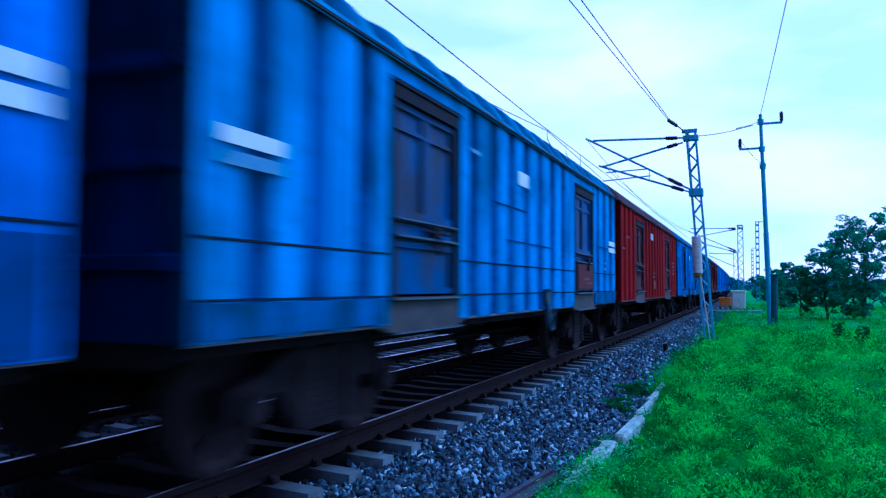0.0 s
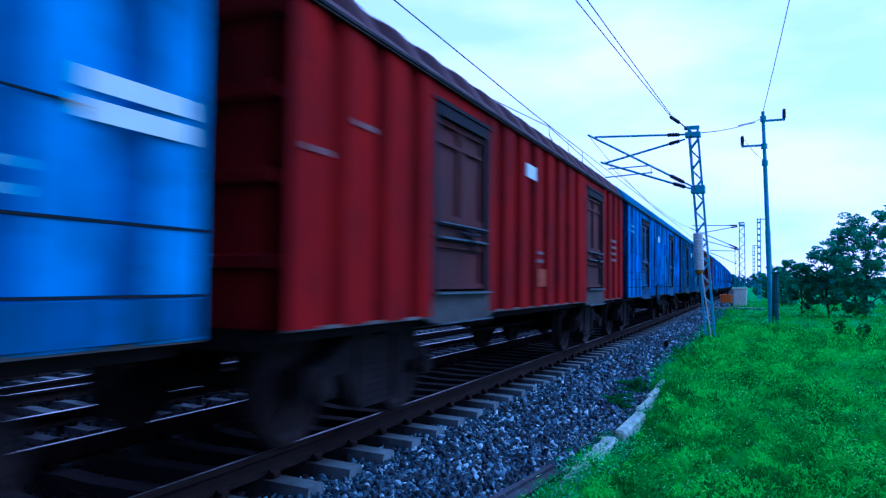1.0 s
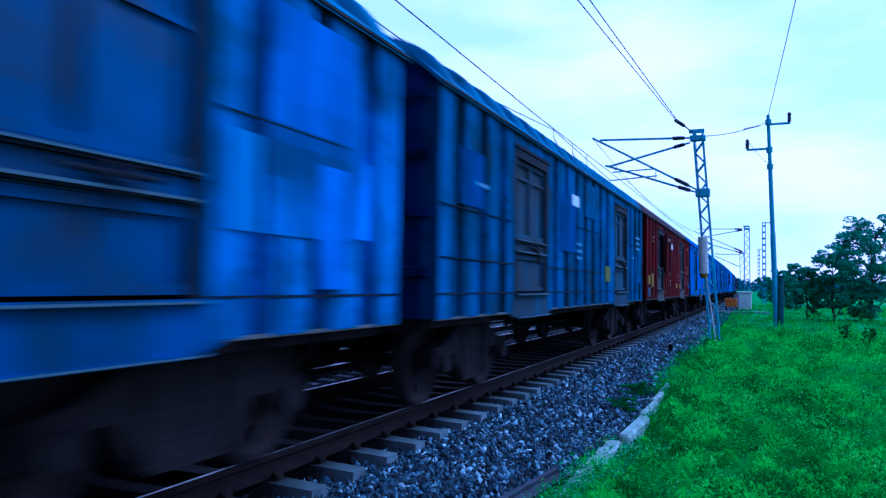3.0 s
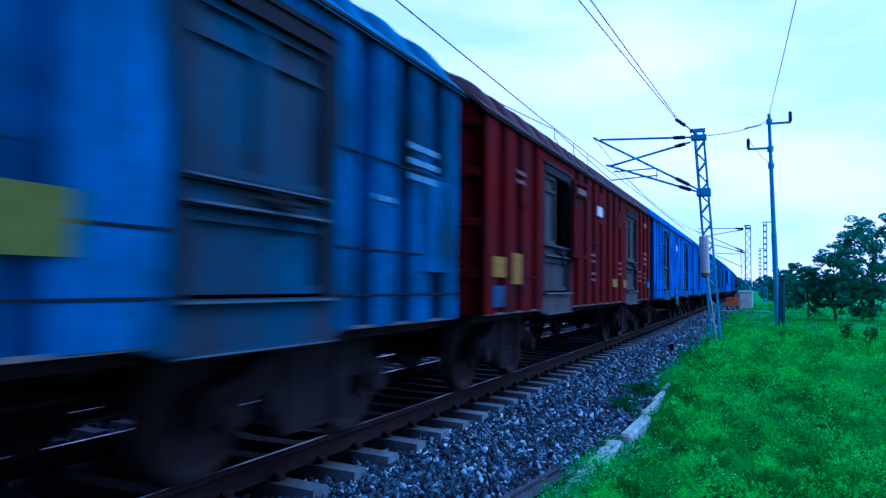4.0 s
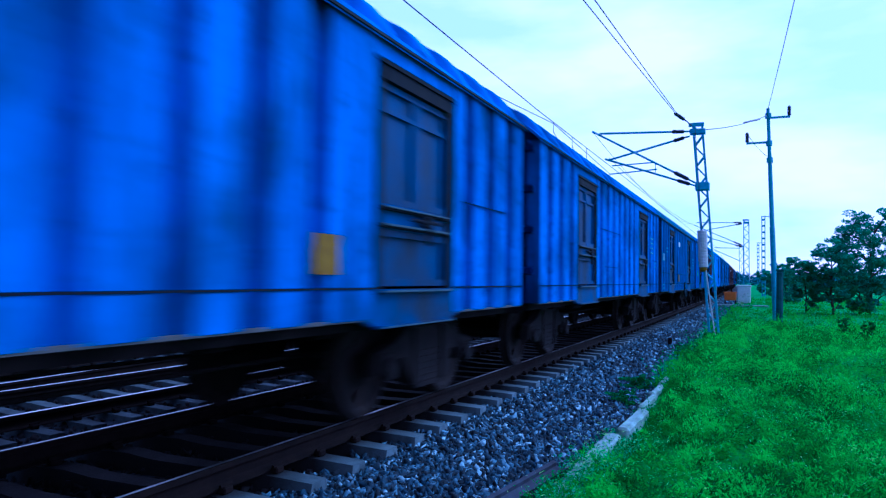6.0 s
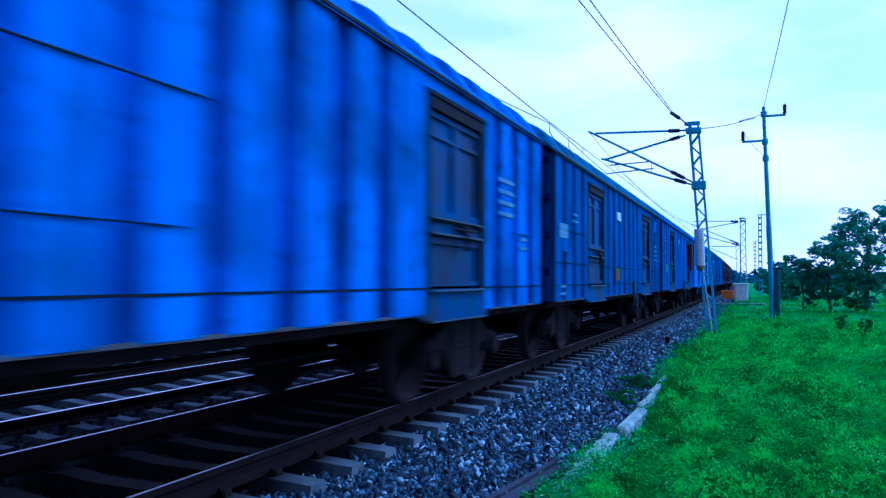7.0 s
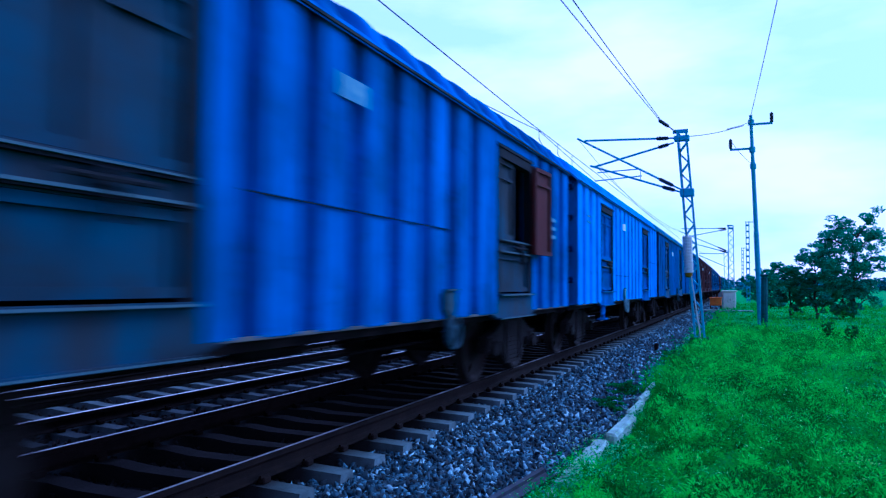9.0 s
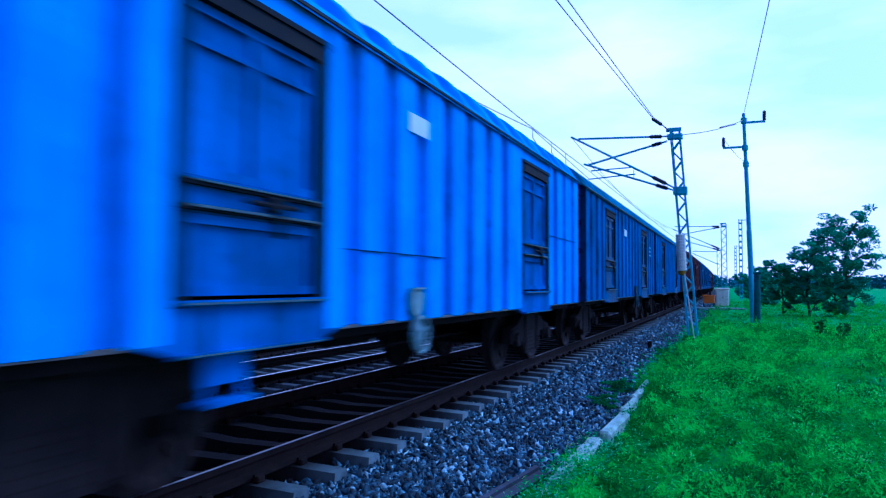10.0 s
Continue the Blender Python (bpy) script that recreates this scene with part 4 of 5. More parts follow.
last_mast = build_mast((0, 0, 0), (2.08, 116.0, -0.4), (2.02, 116.0, 6.8), 0.55, "small grey lattice mast in the distance", detail=0.7)
for p, q in (((1.9, 6.4), (-1.7, 6.5)), ((1.9, 4.5), (-1.7, 6.2))):
    bar("bracket_tube", (p[0], 116.0, p[1]), (q[0], 116.0, q[1]), 0.05, GALV, last_mast)


def wire(name, label, points, r=0.010, group="overhead wires"):
    bm = strand(bmesh.new(), points, r)
    return tagged(part(name, bm, WIRE), label, "wire", group)


def sagging(p, q, sag, n=14):
    return [tuple(Vector(p).lerp(Vector(q), i / n) - Vector((0, 0, sag * 4 * (i / n) * (1 - i / n)))) for i in range(n + 1)]


wire("contact_wire", "taut dark contact wire over the near track", [(-0.20, -40, 5.42), (-0.20, 9, 5.41), (-0.20, 16.2, 5.32), (-0.2, 25.2, 5.33), (track_x(68) - 0.1, 68, 5.35), (track_x(116), 116, 5.35), (track_x(220), 220, 5.4)], 0.011)
wire("catenary_wire", "sagging catenary wire over the near track", sagging((-0.25, 25.2, 5.62), (track_x(68) - 0.5, 68, 6.4), 0.35) + sagging((track_x(68) - 0.5, 68, 6.4), (track_x(116), 116, 6.5), 0.5)[1:], 0.010)
wire("catenary_wire", "catenary wire climbing to the bracket arm", sagging((-0.75, 25, 6.48), (track_x(68) - 0.7, 68, 6.5), 0.7), 0.009)
wire("contact_wire", "lower dark contact wire that climbs to the mast", [(-0.20, -40, 4.95), (-0.20, 7.9, 4.92), (-0.20, 11.8, 4.87), (-0.20, 14.4, 5.05), (-0.20, 17.6, 5.29), (-0.2, 25.2, 5.05)], 0.010)
for k, (dx, dz) in enumerate(((0.0, 0.0), (0.11, -0.02))):
    w = wire("anchor_wire", "paired anchor wire running up to the mast head", sagging((2.10 + dx * 0.3, 24.2, 6.72), (-1.5 + dx * 9, -38, 7.0 + dz), 0.15), 0.012)
ins = thing("strain_insulator", "dark strain insulator at the mast head", "insulator")
insulator((2.04, 24.1, 6.77), (2.30, 24.55, 6.63), ins, 0.06, "shed_stack")
bar("link", (2.32, 24.55, 6.62), (2.50, 24.95, 6.50), 0.02, WIRE, ins)
for k, y in enumerate((17.6, 19.6, 21.4)):
    wire("dropper", "short looping dropper on the contact wire", [(-0.2, y, 5.33), (-0.22, y + 0.1, 5.1 - 0.05 * k), (-0.2, y + 0.5, 4.95), (-0.2, y + 1.2, 5.0)], 0.010, "droppers")

# ---------------------------------------------------------------- power pole
pole = thing("power_pole", "tall grey tubular steel power pole with two side arms", "pole")
bm = bmesh.new()
lathe(bm, (5.20, 37.0, -0.6), (4.90, 37.0, 9.55), [(0, 0.13), (0.45, 0.12), (0.451, 0.105), (0.78, 0.095), (0.781, 0.085), (1.0, 0.075)], 12)
part("shaft", bm, GALV, pole)


def pole_x(z):
    return 5.20 - 0.0296 * (z + 0.6)


for z in (7.9, 7.1, 9.2):
    bm = bmesh.new()
    tube(bm, (pole_x(z), 37, z - 0.12), (pole_x(z), 37, z + 0.12), 0.14, n=10)
    part("clamp", bm, GALV, pole)
for s, z, reach in ((1, 9.10, 0.92), (-1, 7.95, 0.98)):
    bm = bmesh.new()
    x0, x1 = sorted((pole_x(z), pole_x(z) + s * reach))
    box(bm, x0, x1, 36.95, 37.05, z - 0.045, z + 0.045)
    arm = part("side_arm", bm, GALV, pole)
    x = pole_x(z) + s * (reach - 0.03)
    insulator((x, 37, z + 0.02), (x, 37, z + 0.52), arm, 0.085)
    bar("pin", (x, 37, z - 0.05), (x, 37, z + 0.08), 0.04, GALV, arm)
post = thing("stub_post", "short weathered post beside the power pole", "post")
bm = bmesh.new()
lathe(bm, (5.33, 36.0, -0.6), (5.36, 36.0, 1.92), [(0, 0.15), (0.9, 0.14), (0.96, 0.15), (1.0, 0.10)], 10)
part("shaft", bm, OLDPOST, post)
bm = bmesh.new()
box(bm, 5.19, 5.53, 35.85, 36.15, 1.90, 2.0, 0.02)
part("cap", bm, OLDPOST, post)
wire("supply_wire", "thin supply wire running from the power pole overhead", sagging((4.90, 37, 9.5), (6.85, -20, 9.8), 0.55, 20), 0.013, "supply wires")
wire("stay_wire", "wire slung from the mast head to the power pole", sagging((2.66, 25, 6.36), (4.90, 37, 9.25), 0.15), 0.016, "supply wires")
wire("jumper_wire", "thin jumper wire hanging beside the pole", sagging((3.98, 37, 8.45), (4.95, 37, 7.2), 0.12), 0.010, "supply wires")
ins = thing("strain_insulator", "long strain insulator on the stay wire", "insulator")
insulator((3.95, 31.9, 7.91), (4.55, 35.0, 8.66), ins, 0.040, "shed_stack")


def build_ladder_mast(x, y, h, label):
    """A distant lattice pole with level rungs."""
    m = thing("lattice_pole", label, "pole", "distant lattice poles", at=pose(x, y, -0.5))
    for s in (-0.17, 0.17):
        bar("leg", (s, 0, 0), (s, 0, h), 0.05, GALV, m)
    n = int(h / 0.75)
    for k in range(n):
        bm = bmesh.new()
        box(bm, -0.16, 0.16, -0.05, 0.05, 0.3 + k * 0.75, 0.3 + k * 0.75 + 0.22)
        part("batten", bm, GALV, m)
    bar("cross_arm", (-0.1, 0, h - 0.1), (1.2, 0, h - 0.1), 0.05, GALV, m)
    return m


build_ladder_mast(4.95, 95, 9.9, "dark slender lattice pole far down the line")
build_ladder_mast(4.25, 160, 10.0, "tiny dark lattice pole in the distance")

# ---------------------------------------------------------------- trackside boxes
cab = thing("equipment_cabinet", "pale grey metal trackside cabinet with a lid", "cabinet", at=pose(3.37, 64.0, -0.45))
bm = bmesh.new()
box(bm, -0.50, 0.50, -0.4, 0.4, 0.05, 1.48, 0.04)
part("body", bm, CABINET, cab)
bm = bmesh.new()
box(bm, -0.58, 0.58, -0.48, 0.48, 1.48, 1.60, 0.03)
part("lid", bm, CABINET, cab)
bm = bmesh.new()
box(bm, -0.44, -0.01, -0.425, -0.402, 0.15, 1.40, 0.01)
box(bm, 0.01, 0.44, -0.425, -0.402, 0.15, 1.40, 0.01)
door = part("door", bm, CABINET, cab)
bar("handle", (0.06, -0.45, 0.75), (0.06, -0.45, 0.95), 0.015, GRIME, door)
crate = thing("junction_box", "orange metal box on short legs", "box", at=pose(2.42, 61.0, -0.45))
bm = bmesh.new()
box(bm, -0.42, 0.42, -0.3, 0.3, 0.42, 0.98, 0.03)
part("body", bm, ORANGE, crate)
bm = bmesh.new()
box(bm, -0.48, 0.48, -0.35, 0.35, 0.98, 1.06, 0.02)
part("lid", bm, ORANGE, crate, "darker orange lid")
for x in (-0.38, 0.38):
    for y in (-0.26, 0.26):
        bar("leg", (x, y, 0), (x, y, 0.42), 0.035, UNDER, crate)
bar("chimney_pipe", (0.1, 0, 1.05), (0.1, 0, 1.38), 0.06, UNDER, crate)
bm = bmesh.new()
box(bm, 1.6, 5.1, 56.6, 57.0, -0.55, -0.24, 0.03)
tagged(part("concrete_beam", bm, CONCRETE), "low pale concrete beam lying across the verge", "concrete beam")

# ---------------------------------------------------------------- kerb and scrap by the ballast
kerb = thing("edging_kerb", "weathered concrete edging half sunk in grass beside the ballast", "kerb")
for k, (y, ln, w, z) in enumerate(((5.0, 1.2, 0.10, -0.33), (6.25, 1.15, 0.10, -0.31), (7.45, 0.7, 0.09, -0.31), (8.25, 1.40, 0.072, -0.25), (9.80, 1.15, 0.045, -0.24), (11.0, 1.0, 0.045, -0.23), (12.05, 1.0, 0.04, -0.23))):
    bm = bmesh.new()
    box(bm, -w, w, 0, ln, -0.35, 0.0, 0.03)
    bmesh.ops.subdivide_edges(bm, edges=bm.edges[:], cuts=2, use_grid_fill=True)
    for v in bm.verts:
        v.co += Vector(noise.noise_vector(v.co * 6 + Vector((k * 9.1, 0, 0)))) * 0.022
    ob = part("kerb_stone", bm, CONCRETE, kerb)
    ob.matrix_basis = pose(3.12 - 0.020 * (y - 8.5) if y > 8 else 3.03, y, z, 0.8 * math.sin(k), 2.0 * math.cos(k * 1.7), -1.2)
bm = bmesh.new()
sweep(bm, [(u, v) for u, v in RAIL_OUT], [(0, 0), (0, 3.1)])
scrap = tagged(part("scrap_rail", bm, SCRAP), "short weathered length of scrap rail lying in ballast", "rail")
scrap.matrix_basis = pose(2.37, 3.57, -0.31, 0, -66, -7)


peg = thing("marker_peg", "short dark marker peg standing in the ballast", "peg", at=pose(2.27, 20.5, -0.43))
bm = bmesh.new()
lathe(bm, (0, 0, -0.1), (0.03, 0, 0.30), [(0, 0.05), (0.7, 0.045), (0.72, 0.065), (0.95, 0.06), (1.0, 0.03)], 10)
part("shaft", bm, UNDER, peg)

# ---------------------------------------------------------------- trees and bushes
def leaf_cloud(clumps, count, size, rng, droop=0.35):
    """Many small two-faced leaves gathered in clumps of (centre, radius); flattened and uneven."""
    verts, faces = [], []
    weights = np.array([r ** 2.2 for _, r in clumps])
    pick = rng.choice(len(clumps), count, p=weights / weights.sum())
    cs = np.array([c for c, _ in clumps])[pick]
    rs = np.array([r for _, r in clumps])[pick]
    d = rng.normal(size=(count, 3))
    d /= np.linalg.norm(d, axis=1)[:, None]
    rad = rs * (0.45 + 0.62 * rng.random(count) ** 0.6)
    p = cs + d * rad[:, None] * np.array([1, 1, 0.62])
    ax = rng.normal(size=(count, 3)) * np.array([1, 1, 0.4])
    ax[:, 2] -= droop
    ax /= np.linalg.norm(ax, axis=1)[:, None]
    side = np.cross(ax, rng.normal(size=(count, 3)))
    side /= np.linalg.norm(side, axis=1)[:, None]
    L = size * (0.6 + 0.8 * rng.random(count))[:, None]
    v = np.stack([p - ax * L, p + side * L * 0.38, p + ax * L, p - side * L * 0.38], 1).reshape(-1, 3)
    f = np.arange(count * 4).reshape(-1, 4)
    return v, f


def build_tree(name, at, height, spread, seed, label, size, low=0.25, limbs=11, twigs=7, per_clump=60):
    """A tapered, forked trunk; limbs that climb outwards; flat ragged sprays of leaves along their outer halves."""
    rng = np.random.default_rng(seed)
    tree = thing(name, label, name, at=pose(*at))
    bm = bmesh.new()
    clumps = []
    r0 = 0.021 * height
    top = Vector((rng.normal(0, 0.08 * spread), rng.normal(0, 0.05 * spread), height * 0.86))
    spine = [Vector((0, 0, -0.15))]
    for k in range(6):
        spine.append(Vector((0, 0, 0)).lerp(top, (k + 1) / 6) + Vector((rng.normal(0, 0.05), rng.normal(0, 0.05), 0)) * height * 0.2)
    for k, (p, q) in enumerate(zip(spine, spine[1:])):
        tube(bm, p, q, r0 * (1 - 0.14 * k), r0 * (1 - 0.14 * (k + 1)), 8)
    for k in range(limbs):
        h = low + (0.95 - low) * (k + rng.random() * 0.8) / limbs
        a = 2.4 * k + rng.normal(0, 0.35)
        full = 0.45 + 0.55 * math.sin(math.pi * min(0.95, max(0.12, (h - low * 0.5) / (1.12 - low * 0.5)))) ** 0.8
        reach = spread * full * (0.72 + 0.38 * rng.random())
        level = max(0.05, h - 0.16) * height
        i = min(5, int(level / (height * 0.86) * 6))
        base = spine[i].lerp(spine[i + 1], 0.5)
        tip = Vector((reach * math.cos(a), reach * math.sin(a), height * h + rng.normal(0, 0.03) * height))
        mid = base.lerp(tip, 0.5) + Vector((0, 0, 0.05 * height))
        tube(bm, base, mid, r0 * 0.42, r0 * 0.26, 6)
        tube(bm, mid, tip, r0 * 0.26, r0 * 0.08, 5)
        for j in range(twigs):
            u = 0.35 + 0.70 * (j + rng.random()) / twigs
            root = mid.lerp(tip, max(0.0, 2 * u - 1)) if u > 0.5 else base.lerp(mid, 2 * u)
            end = root + Vector((rng.normal(0, 0.17) * spread, rng.normal(0, 0.17) * spread, rng.normal(0.02, 0.055) * height))
            tube(bm, root, end, r0 * 0.10, r0 * 0.04, 4)
            clumps.append((np.array(end), spread * (0.07 + 0.11 * rng.random())))
            if rng.random() < 0.6:
                clumps.append((np.array(root.lerp(end, 0.5)), spread * (0.06 + 0.07 * rng.random())))
    part("trunk", bm, BARK, tree, "slender brown trunk and limbs")
    v, f = leaf_cloud(clumps, per_clump * len(clumps), size, rng)
    put("crown", mesh_np("crown", v, f), SHRUBLEAF if name == "shrub" else LEAF, tree, "uneven dark green leafy crown")
    return tree


build_tree("tree", (10.55, 50.5, -0.5), 6.3, 2.15, 3, "slender broad-leaved tree with an airy uneven crown", 0.090, 0.20, 22, 9, 52)
build_tree("bush", (7.1, 49.0, -0.5), 3.4, 1.4, 5, "dark green bush under the tree", 0.090, 0.24, 13, 9, 40)
build_tree("bush", (8.5, 48.0, -0.5), 4.4, 1.5, 8, "taller dark green bush under the tree", 0.090, 0.20, 15, 9, 40)
build_tree("bush", (9.9, 48.6, -0.5), 2.6, 1.2, 9, "low dark green bush under the tree", 0.090, 0.10, 11, 8, 36)
build_tree("bush", (6.6, 70.0, -0.5), 3.2, 1.7, 12, "small dark bush further along the verge", 0.13, 0.08, 12, 8, 40)
build_tree("bush", (6.2, 110.0, -0.5), 4.4, 2.2, 13, "dark bush in the distance", 0.18, 0.06, 12, 8, 30)


for x, y, h, sp, seed in ((7.1, 28.2, 0.75, 0.24, 32), (7.75, 27.3, 0.7, 0.22, 33), (2.60, 12.5, 0.30, 0.26, 37), (2.66, 10.9, 0.28, 0.24, 38), (2.85, 18.5, 0.35, 0.3, 39)):
    build_tree("shrub", (x, y, -0.5), h, sp, seed, "low dark green shrub standing in the grass", 0.030 if h > 0.4 else 0.018, 0.10, 14, 6, 26)


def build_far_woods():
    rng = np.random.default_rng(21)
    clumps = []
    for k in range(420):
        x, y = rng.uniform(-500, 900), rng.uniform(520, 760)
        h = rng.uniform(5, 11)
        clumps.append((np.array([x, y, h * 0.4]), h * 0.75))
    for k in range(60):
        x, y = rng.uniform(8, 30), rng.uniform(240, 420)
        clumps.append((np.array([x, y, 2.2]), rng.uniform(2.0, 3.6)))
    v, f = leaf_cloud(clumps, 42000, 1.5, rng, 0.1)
    tagged(put("far_woods", mesh_np("far_woods", v, f), HAZELEAF), "line of trees along the horizon, with haze put into their colour", "woods", kind="stuff")


build_far_woods()


# ---------------------------------------------------------------- grass, weeds and stones
def height_np(x, y):
    h = -0.42 + 0.05 * np.sin(x * 0.9 + 1.3) * np.sin(y * 0.37) + 0.04 * np.sin(x * 2.3 + y * 1.1)
    return h - 0.10 * np.clip((x - 6.0) / 12.0, 0, 1)


def patchy(x, y):
    return 0.5 + 0.25 * np.sin(x * 1.7 + 0.6 * np.sin(y * 0.8)) + 0.25 * np.sin(y * 1.15 + 1.9 * np.sin(x * 0.7))


def scatter(n, x0, x1, y0, y1, power=1.0):
    y = y0 + (y1 - y0) * RNG.random(n) ** power
    x = x0 + (x1 - x0) * RNG.random(n)
    return x, y


def verge_edge(y):
    return 2.83 + 0.13 * np.exp(-((y - 5.5) / 2.8) ** 4) + 0.05 * np.sin(y * 1.9) + 0.05 * np.sin(y * 4.3) + 0.33 * np.exp(-((y - 10.6) / 2.3) ** 4) - np.maximum(0, y - 8) ** 2 / (2 * BEND_R)


def blades(name, zones, material, label):
    V, F, base = [], [], 0
    for n, x0, x1, y0, y1, h0, h1, w in zones:
        x, y = scatter(n, x0, x1, y0, y1, 1.25)
        keep = (x > verge_edge(y) + 0.05 * RNG.normal(size=n)) & (RNG.random(n) < 0.35 + 0.75 * patchy(x, y))
        x, y = x[keep], y[keep]
        k = len(x)
        h = (h0 + (h1 - h0) * RNG.random(k) ** 1.6) * (0.25 + 1.3 * patchy(x * 1.6 + 3, y * 1.4) ** 2) * (0.35 + 1.3 * patchy(x * 5.1, y * 4.3 + 1) ** 1.5)
        a = RNG.random(k) * 2 * np.pi
        lean = (0.25 + 0.6 * RNG.random(k)) * h
        d = np.stack([np.cos(a), np.sin(a), np.zeros(k)], 1)
        b2 = RNG.random(k) * 2 * np.pi
        s = np.stack([np.cos(b2), np.sin(b2), np.zeros(k)], 1) * (w * (0.6 + 0.8 * RNG.random(k)))[:, None]
        p = np.stack([x, y, height_np(x, y) - 0.02], 1)
        m = p + d * (lean * 0.35)[:, None] + np.stack([0 * h, 0 * h, h * 0.62], 1)
        t = p + d * lean[:, None] + np.stack([0 * h, 0 * h, h], 1)
        V.append(np.stack([p - s, p + s, m + s * 0.8, m - s * 0.8, t], 1).reshape(-1, 3))
        i = base + np.arange(k)[:, None] * 5
        F.append(np.concatenate([np.concatenate([i, i + 1, i + 2], 1), np.concatenate([i, i + 2, i + 3], 1), np.concatenate([i + 3, i + 2, i + 4], 1)]))
        base += k * 5
    me = mesh_np(name, np.concatenate(V), np.concatenate(F))
    return tagged(put(name, me, material), label, "grass", kind="stuff")


blades("grass", [(26000, 2.6, 9.5, -4.0, 4.2, 0.04, 0.17, 0.008), (90000, 2.5, 8.5, 4.0, 13.0, 0.04, 0.17, 0.006), (70000, 2.5, 16.0, 12.0, 32.0, 0.05, 0.22, 0.012), (60000, 2.3, 40.0, 30.0, 90.0, 0.08, 0.30, 0.028)],
       GRASS, "thick wet green grass over the verge")


def leaves(name, n, x0, x1, y0, y1, size, lift, material, label, tall=0.16, lowest=0.02, clump=18, slim=0.42):
    """Small flat leaves gathered on weeds."""
    g = max(1, n // clump)
    cx, cy = scatter(g, x0, x1, y0, y1, 1.2)
    ok = (cx > verge_edge(cy) + 0.02) & (RNG.random(g) < 0.25 + 0.85 * patchy(cx + 2, cy))
    cx, cy = cx[ok], cy[ok]
    g = len(cx)
    x = np.repeat(cx, clump) + RNG.normal(0, lift, g * clump)
    y = np.repeat(cy, clump) + RNG.normal(0, lift, g * clump)
    z = height_np(x, y) + lowest + np.repeat(tall * (0.3 + 1.3 * RNG.random(g) ** 2) * (0.45 + 1.0 * patchy(cx * 1.3 + 5, cy * 1.2)), clump) * RNG.random(g * clump) ** 0.7
    k = len(x)
    a = RNG.random(k) * 2 * np.pi
    tilt = RNG.normal(0, 0.32, k)
    u = np.stack([np.cos(a) * np.cos(tilt), np.sin(a) * np.cos(tilt), np.sin(tilt)], 1)
    s = np.stack([-np.sin(a), np.cos(a), RNG.normal(0, 0.2, k)], 1)
    L = (size * (0.6 + 0.8 * RNG.random(k)))[:, None]
    p = np.stack([x, y, z], 1)
    v = np.stack([p - u * L, p + s * L * slim, p + u * L, p - s * L * slim], 1).reshape(-1, 3)
    me = mesh_np(name, v, np.arange(k * 4).reshape(-1, 4))
    return tagged(put(name, me, material), label, "weeds", kind="stuff")


leaves("weeds", 200000, 2.55, 8.0, 4.0, 13.0, 0.018, 0.085, WEED, "small-leaved weeds growing through the grass")
leaves("weeds", 130000, 2.6, 15.0, 12.0, 30.0, 0.032, 0.14, WEED, "taller weeds scattered over the verge", 0.26)
leaves("weeds", 40000, 2.6, 34.0, 28.0, 80.0, 0.07, 0.30, WEED, "rough weeds and low scrub along the line", 0.55, clump=40)
leaves("weeds", 10000, 2.92, 3.30, 4.5, 8.4, 0.014, 0.05, PALEWEED, "pale creeping weeds over the kerb", 0.11, 0.05)
leaves("seed_heads", 12000, 2.9, 8.5, 4.2, 13.0, 0.019, 0.10, SEED, "pale tiny seed heads over the grass", 0.22, 0.16, 12, 0.13)
leaves("seed_heads", 3000, 2.9, 14.0, 12.0, 30.0, 0.026, 0.2, SEED, "pale tiny seed heads over the grass", 0.14, 0.20, 11, 0.2)


def tussocks(name, n, per, x0, x1, y0, y1, r0, r1, size, material, label):
    """Domed tufts of narrow leaves that spread outwards from their middles."""
    cx, cy = scatter(n, x0, x1, y0, y1, 1.15)
    ok = (cx > verge_edge(cy) + 0.12) & (RNG.random(n) < 0.15 + 1.1 * patchy(cx * 0.8 + 1, cy * 0.9 + 2))
    cx, cy = cx[ok], cy[ok]
    g = len(cx)
    r = r0 + (r1 - r0) * RNG.random(g) ** 1.5
    h = r * (0.7 + 0.8 * RNG.random(g))
    k = g * per
    rr, a = np.sqrt(RNG.random(k)), RNG.random(k) * 2 * np.pi
    R, H = np.repeat(r, per), np.repeat(h, per)
    x, y = np.repeat(cx, per) + R * rr * np.cos(a), np.repeat(cy, per) + R * rr * np.sin(a)
    z = height_np(x, y) + 0.02 + H * (1 - 0.85 * rr ** 2) * RNG.random(k) ** 0.45
    b = a + RNG.normal(0, 0.8, k)
    u = np.stack([np.cos(b) * (0.4 + 0.5 * rr), np.sin(b) * (0.4 + 0.5 * rr), 0.75 - 0.7 * rr + RNG.normal(0, 0.25, k)], 1)
    u /= np.linalg.norm(u, axis=1)[:, None]
    s = np.stack([-np.sin(b), np.cos(b), RNG.normal(0, 0.3, k)], 1)
    L = (size * (0.6 + 0.9 * RNG.random(k)))[:, None]
    p = np.stack([x, y, z], 1)
    v = np.stack([p - u * L, p + s * L * 0.24, p + u * L, p - s * L * 0.24], 1).reshape(-1, 3)
    me = mesh_np(name, v, np.arange(k * 4).reshape(-1, 4))
    return tagged(put(name, me, material), label, "weeds", kind="stuff")


tussocks("weed_tussocks", 800, 170, 2.9, 8.5, 4.2, 14.0, 0.08, 0.30, 0.028, LIME, "soft bright green tussocks standing over the grass")
tussocks("weed_tussocks", 900, 130, 2.9, 8.5, 4.2, 14.0, 0.10, 0.30, 0.026, DARKWEED, "darker feathery tussocks among the grass")
